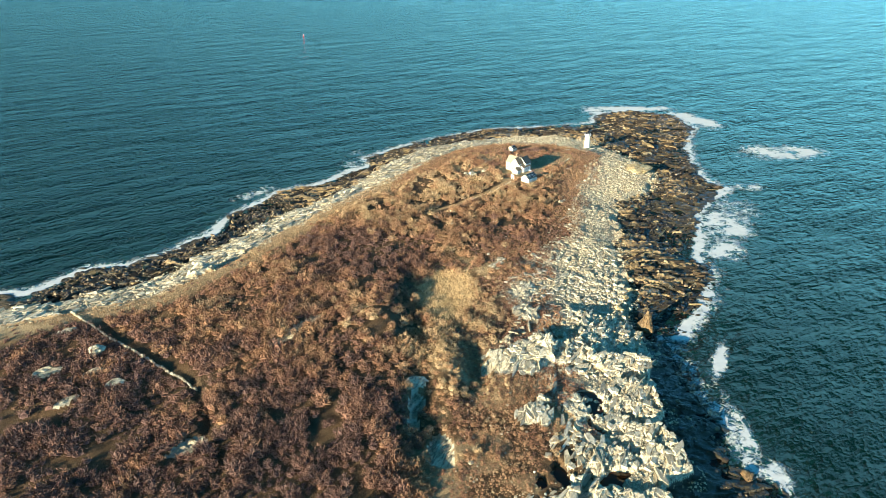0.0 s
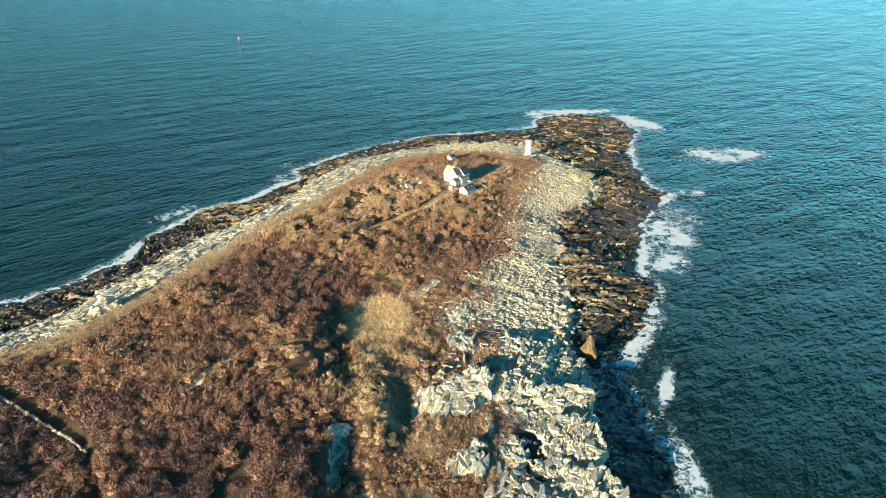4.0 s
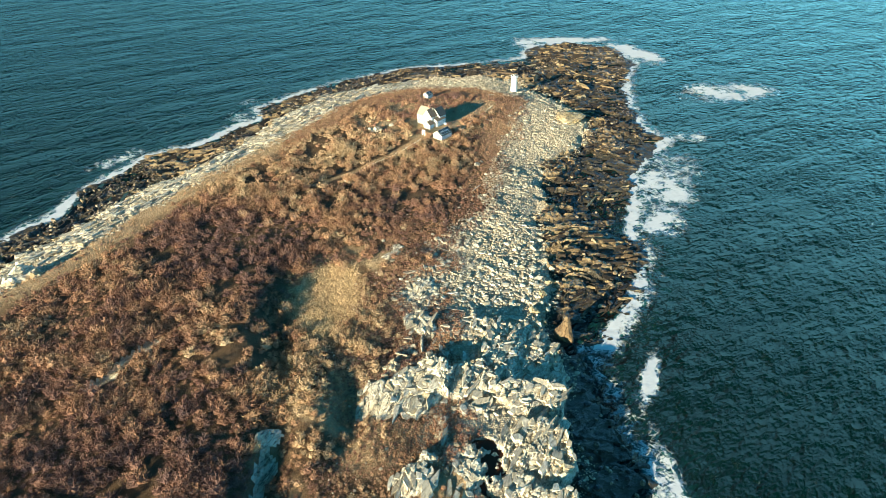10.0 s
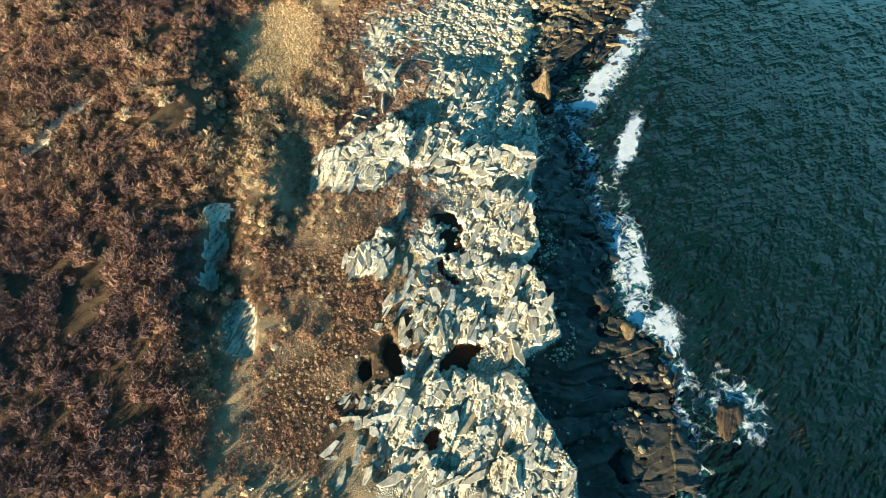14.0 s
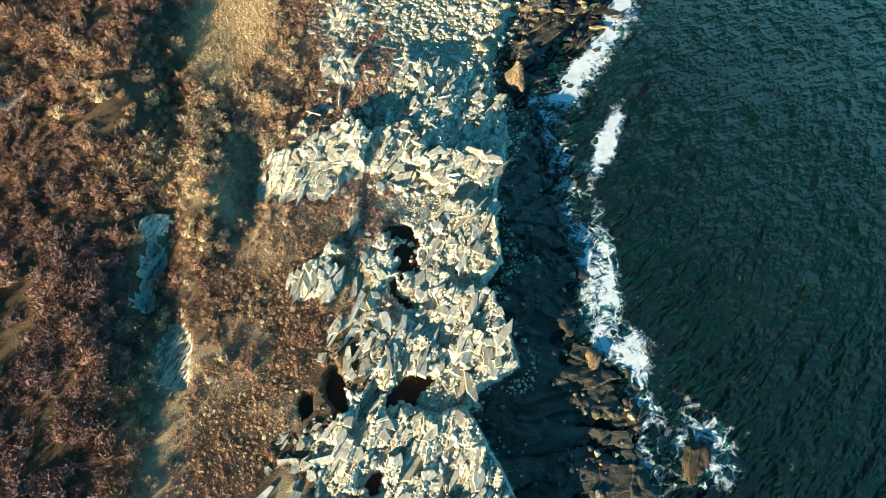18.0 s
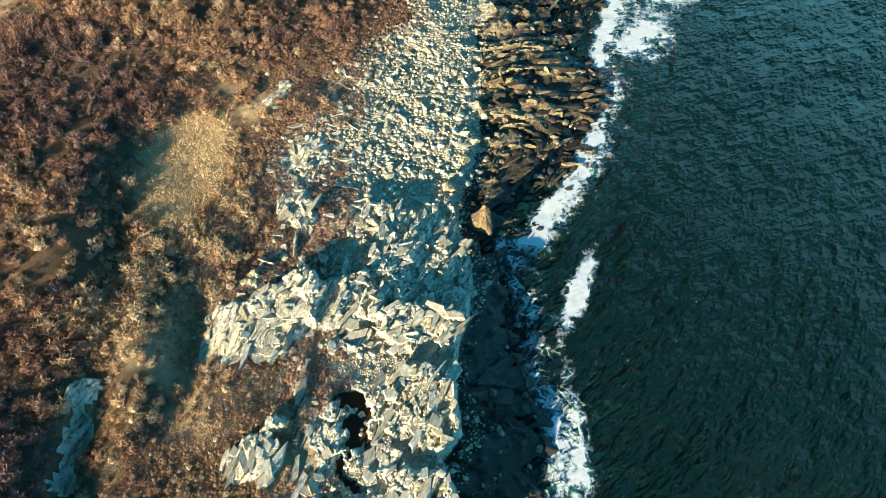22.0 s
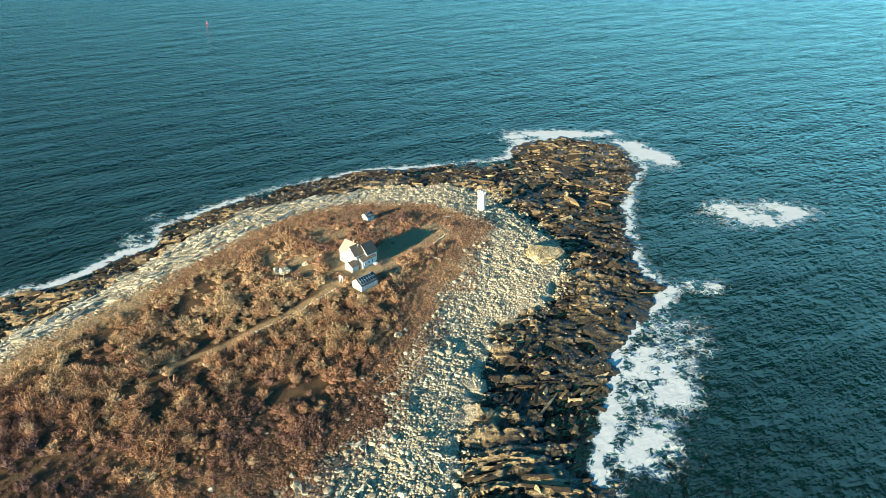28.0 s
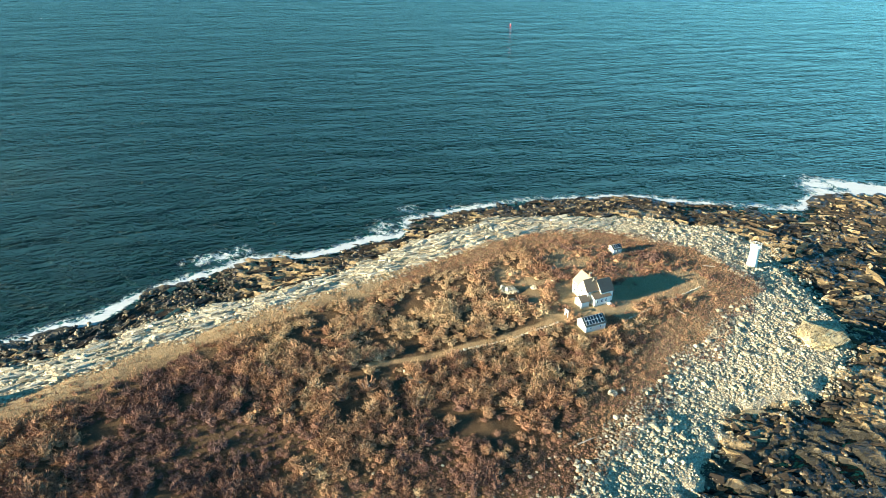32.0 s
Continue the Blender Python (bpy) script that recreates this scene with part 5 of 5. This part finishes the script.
def keepers_house():
    z = min(height(44, 402), height(40, 404)) + 0.25
    t = thing("keepers_house", pose(44, 402, z, 0, 0, -41.3), "white clapboard keeper's house with weathered shingle roofs", "house")
    I = Matrix.Identity(4)
    # west block with its ridge along x, and the cross wing with its ridge along y
    gabled(t, Matrix.Translation((-2.4, 2.7, 0)), 7.4, 6.8, 5.0, 8.3, M_ROOF, M_ROOF)
    gabled(t, Matrix.Translation((0.7, 1.3, 0)) @ Matrix.Rotation(math.pi / 2, 4, "Z"), 5.2, 5.4, 5.1, 8.5, M_ROOF, M_ROOFB)
    # rear block: seaward slope coloured dark for the shade it lies in
    gabled(t, Matrix.Translation((1.9, 6.4, 0)) @ Matrix.Rotation(math.pi / 2, 4, "Z"), 5.2, 6.4, 4.6, 8.0, M_ROOF, M_ROOFD)
    # entry porch, gable to the sun
    gabled(t, Matrix.Translation((3.1, -2.9, 0)) @ Matrix.Rotation(math.pi / 2, 4, "Z"), 3.4, 4.0, 2.3, 3.7, M_ROOFB, M_ROOFB)
    # lean-to along the seaward side
    bm = bmesh.new()
    v = [bm.verts.new(p) for p in ((3.8, 0.4, 0), (6.0, 0.4, 0), (6.0, 7.4, 0), (3.8, 7.4, 0), (3.8, 0.4, 4.1), (6.0, 0.4, 2.9), (6.0, 7.4, 2.9), (3.8, 7.4, 4.1))]
    for f in ((0, 1, 5, 4), (1, 2, 6, 5), (2, 3, 7, 6), (3, 0, 4, 7), (4, 5, 6, 7), (3, 2, 1, 0)):
        bm.faces.new([v[i] for i in f])
    lean = part("lean_to", bm, M_WHITE, t, "white clapboard lean-to")
    part("lean_to_roof", placed(box_bm(2.9, 7.6, 0.14), Matrix.Translation((5.0, 3.9, 3.62)) @ Matrix.Rotation(radians(28.6), 4, "Y")), M_ROOFB, lean, "brown shingle lean-to roof")
    part("foundation", box_bm(2.3, 7.1, 2.0, (4.9, 3.9, -0.95)), M_PALE, lean)
    part("steps", box_bm(1.5, 1.3, 0.55, (6.7, 6.6, 0.1), 0.05), M_TRIM, t, "white wooden back steps")
    # clapboard courses on the sunny walls
    for k in range(18):
        part("clapboard", box_bm(4.3, 0.05, 0.06, (-3.95, -0.72, 0.3 + k * 0.26)), M_WHITE, t)
    for k in range(18):
        part("clapboard", box_bm(5.8, 0.05, 0.06, (0.9, -1.32, 0.3 + k * 0.26)), M_WHITE, t)
    front = Matrix.Translation((0, -0.7, 0))
    for px, pz in ((-5.0, 3.7), (-3.2, 3.7), (-5.0, 1.5), (-3.2, 1.5)):
        window(t, front @ Matrix.Translation((px, 0, pz)))
    for px, pz in ((0.2, 3.7), (1.7, 3.7), (-0.9, 1.5), (0.9, 6.2)):
        window(t, Matrix.Translation((px, -1.3, pz)), 0.8, 1.2)
    seaward = Matrix.Translation((6.0, 0, 0)) @ Matrix.Rotation(math.pi / 2, 4, "Z")
    for py in (1.6, 3.6, 5.4):
        window(t, seaward @ Matrix.Translation((py, 0, 1.6)), 0.7, 1.1)
    upper = Matrix.Translation((3.8, 0, 0)) @ Matrix.Rotation(math.pi / 2, 4, "Z")
    window(t, upper @ Matrix.Translation((-0.5, 0, 4.4)), 0.7, 0.9)
    c = part("chimney", box_bm(0.8, 0.8, 2.2, (-1.0, 2.7, 8.6), 0.03), M_BRICK, t, "red brick chimney")
    part("chimney_cap", box_bm(1.0, 1.0, 0.16, (-1.0, 2.7, 9.78)), M_PALE, c)
    d = part("door", box_bm(0.95, 0.08, 2.0, (3.1, -4.63, 1.05)), M_WOOD, t, "plain wooden door")
    part("door_handle", box_bm(0.06, 0.08, 0.06, (3.45, -4.7, 1.05)), M_METAL, d)
    for px in (-6.1, 3.8):
        part("corner_board", box_bm(0.16, 0.12, 4.9, (px, -0.72 if px < 0 else -1.32, 2.5)), M_TRIM, t)


def solar_shed(x, y, lx, ly, eave, ridge, cols, rows, label, door=True):
    """A small gabled building, ridge along local x, panels on the slope that falls to -y."""
    z = height(x, y) + 0.1
    t = thing("solar_shed" if lx > 5 else "solar_hut", pose(x, y, z, 0, 0, 46.5), label, "shed", "outbuildings")
    gabled(t, Matrix.Identity(4), lx, ly, eave, ridge, M_ROOF, M_ROOFD)
    fall = math.atan2(ridge - eave, ly / 2)
    length = math.hypot(ly / 2, ridge - eave)
    w, h = (lx - 0.7) / cols, (length - 0.25) / rows
    slope = Matrix.Translation((0, 0, ridge + 0.24)) @ Matrix.Rotation(fall, 4, "X")
    for i in range(cols):
        for j in range(rows):
            at = ((i - (cols - 1) / 2) * w, -(j + 0.5) * h - 0.1, 0.06)
            p = part("solar_panel", placed(box_bm(w * 0.84, h * 0.90, 0.05, at), slope), M_PANEL, t, "dark glass solar panel")
            part("panel_frame", placed(box_bm(w * 0.97, h * 0.985, 0.035, (at[0], at[1], 0.035)), slope), M_TRIM, p)
    if door:
        d = part("door", box_bm(0.08, 1.0, 2.0, (-lx / 2 - 0.03, 0.9, 1.0)), M_WOOD, t, "ochre wooden door")
        part("door_handle", box_bm(0.08, 0.06, 0.06, (-lx / 2 - 0.1, 1.25, 1.0)), M_METAL, d)
    side = Matrix.Translation((0, -ly / 2, 0))
    for px in ((-lx / 4, lx / 4) if lx > 5 else (0,)):
        window(t, side @ Matrix.Translation((px, 0, eave * 0.58)), 0.6, 0.7)
    for sx in (-1, 1):
        part("corner_board", box_bm(0.14, 0.14, eave, (sx * lx / 2, -ly / 2, eave / 2)), M_TRIM, t)


keepers_house()
solar_shed(50.6, 385.3, 7.8, 5.3, 2.5, 4.5, 6, 2, "white shed with two rows of solar panels on its roof")
solar_shed(46.6, 447.5, 3.8, 3.6, 2.2, 3.4, 3, 1, "small white hut with solar panels on its roof")


def gateway(x, y):
    z = height(x, y)
    t = thing("garden_gateway", pose(x, y, z, 0, 0, -40), "white wooden gateway frame beside the track", "gateway")
    for sx in (-0.75, 0.75):
        part("post", box_bm(0.32, 0.32, 2.5, (sx, 0, 1.15), 0.03), M_TRIM, t)
    part("lintel", box_bm(2.0, 0.36, 0.35, (0, 0, 2.5), 0.03), M_TRIM, t)
    part("panel", box_bm(0.5, 0.1, 1.2, (-0.4, 0.05, 1.7)), M_TRIM, t)


gateway(41.2, 388.2)


# ---- channel buoy far out ----
def buoy(x, y):
    t = thing("channel_buoy", pose(x, y, 0, 4, 3, 0) @ Matrix.Scale(0.6, 4), "red channel buoy with a light cage riding on the swell", "buoy")
    part("hull", lathe([(0.9, -0.8), (1.6, -0.3), (1.7, 0.5), (1.2, 0.9)]), M_RED, t)
    for k in range(4):
        a = k * math.pi / 2
        part("leg", placed(box_bm(0.16, 0.16, 3.4, (0, 0, 1.7)), Matrix.Translation((0.9 * math.cos(a), 0.9 * math.sin(a), 0.8)) @ Matrix.Rotation(-0.16, 4, Vector((-math.sin(a), math.cos(a), 0)))), M_RED, t)
    part("daymark", lathe([(0.75, 2.6), (0.7, 3.9)], 8), M_RED, t)
    part("lantern", lathe([(0.3, 4.2), (0.3, 4.8), (0.1, 5.0)]), M_TRIM, t)


buoy(-207.4, 1065)


# ---- shrubs that stand out singly ----
def lone_shrubs():
    rough = [(-2, 322, 3.2), (2, 326, 2.6), (-10, 321, 2.8), (-16, 316, 3.0), (-22, 311, 2.6), (12, 341, 2.2), (18, 345, 2.4), (24, 350, 2.3), (9, 337, 2.0), (30, 355, 2.4),
             (36, 362, 2.3), (41, 368, 2.4), (47, 372, 2.2), (53, 376, 2.0), (58, 381, 2.2), (62, 390, 2.4), (66, 398, 2.2), (70, 405, 2.4), (75, 412, 2.2), (80, 420, 2.0)]
    inner = [(28, 338, 2.6), (35, 344, 2.4), (44, 352, 2.5), (50, 360, 2.3), (56, 366, 2.2), (20, 330, 2.6), (14, 322, 2.4), (4, 314, 2.7), (-6, 308, 2.6), (26, 320, 2.4),
             (34, 328, 2.3), (40, 335, 2.5), (48, 342, 2.2), (54, 350, 2.0), (60, 357, 2.1), (10, 300, 2.4), (18, 306, 2.3), (-14, 300, 2.6), (-24, 296, 2.4), (-34, 304, 2.8)]
    made = []
    for k in range(4):
        base = new("shrub")
        co, f = shrub_shape(70 + k, 330, 0.8)
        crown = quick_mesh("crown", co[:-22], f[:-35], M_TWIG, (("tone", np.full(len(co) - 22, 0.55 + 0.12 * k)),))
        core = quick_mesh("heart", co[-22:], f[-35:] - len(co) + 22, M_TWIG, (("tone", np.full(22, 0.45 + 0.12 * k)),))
        crown.parent = core.parent = base
        for j in range(4):
            a = j * 1.6 + k
            part("stem", placed(lathe([(0.05, 0.0), (0.03, 0.8)], 5), Matrix.Rotation(0.5, 4, Vector((math.cos(a), math.sin(a), 0)))), M_WOOD, base)
        made.append(tagged(base, "rounded tan leafless shrub standing above the thicket", "shrub", "single shrubs"))
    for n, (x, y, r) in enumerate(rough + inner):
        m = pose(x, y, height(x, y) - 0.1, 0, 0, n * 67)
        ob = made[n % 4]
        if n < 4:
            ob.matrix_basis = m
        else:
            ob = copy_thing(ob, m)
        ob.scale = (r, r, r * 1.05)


lone_shrubs()
crag("rock_rib", 32.5, 225, 0.7, 5.2, 0.9, -4, M_PALE, "long narrow pale rock rib in the scrub", 51, 0.1)


# ---- driftwood stranded among the stones ----
def driftwood(x, y, long, thick, turn, seed):
    g = np.random.default_rng(seed)
    t = thing("driftwood_log", pose(x, y, height(x, y) + 0.35, 0, 88, turn), "bleached driftwood log lying on the stones", "log", "driftwood")
    rings = [(thick * k * g.uniform(0.85, 1.1), z * long) for k, z in ((1.15, -0.5), (1.0, -0.35), (0.95, 0.0), (0.8, 0.3), (0.55, 0.5))]
    part("trunk", lathe(rings, 9), M_WOOD, t)
    part("branch_stub", placed(lathe([(thick * 0.4, 0.0), (thick * 0.25, 0.8)], 6), Matrix.Translation((0, 0, -0.2 * long)) @ Matrix.Rotation(1.0, 4, "X")), M_WOOD, t)


for n, spot in enumerate([(77, 410, 6.5, 0.2, -35), (41, 268, 5.0, 0.2, 20), (36, 246, 4.5, 0.18, 75), (62, 330, 5.5, 0.2, 50), (84, 452, 5.0, 0.18, 10), (58, 300, 4.0, 0.2, 100), (-60, 366, 5.0, 0.2, 60), (22, 474, 4.5, 0.2, 15)]):
    driftwood(*spot, 200 + n)
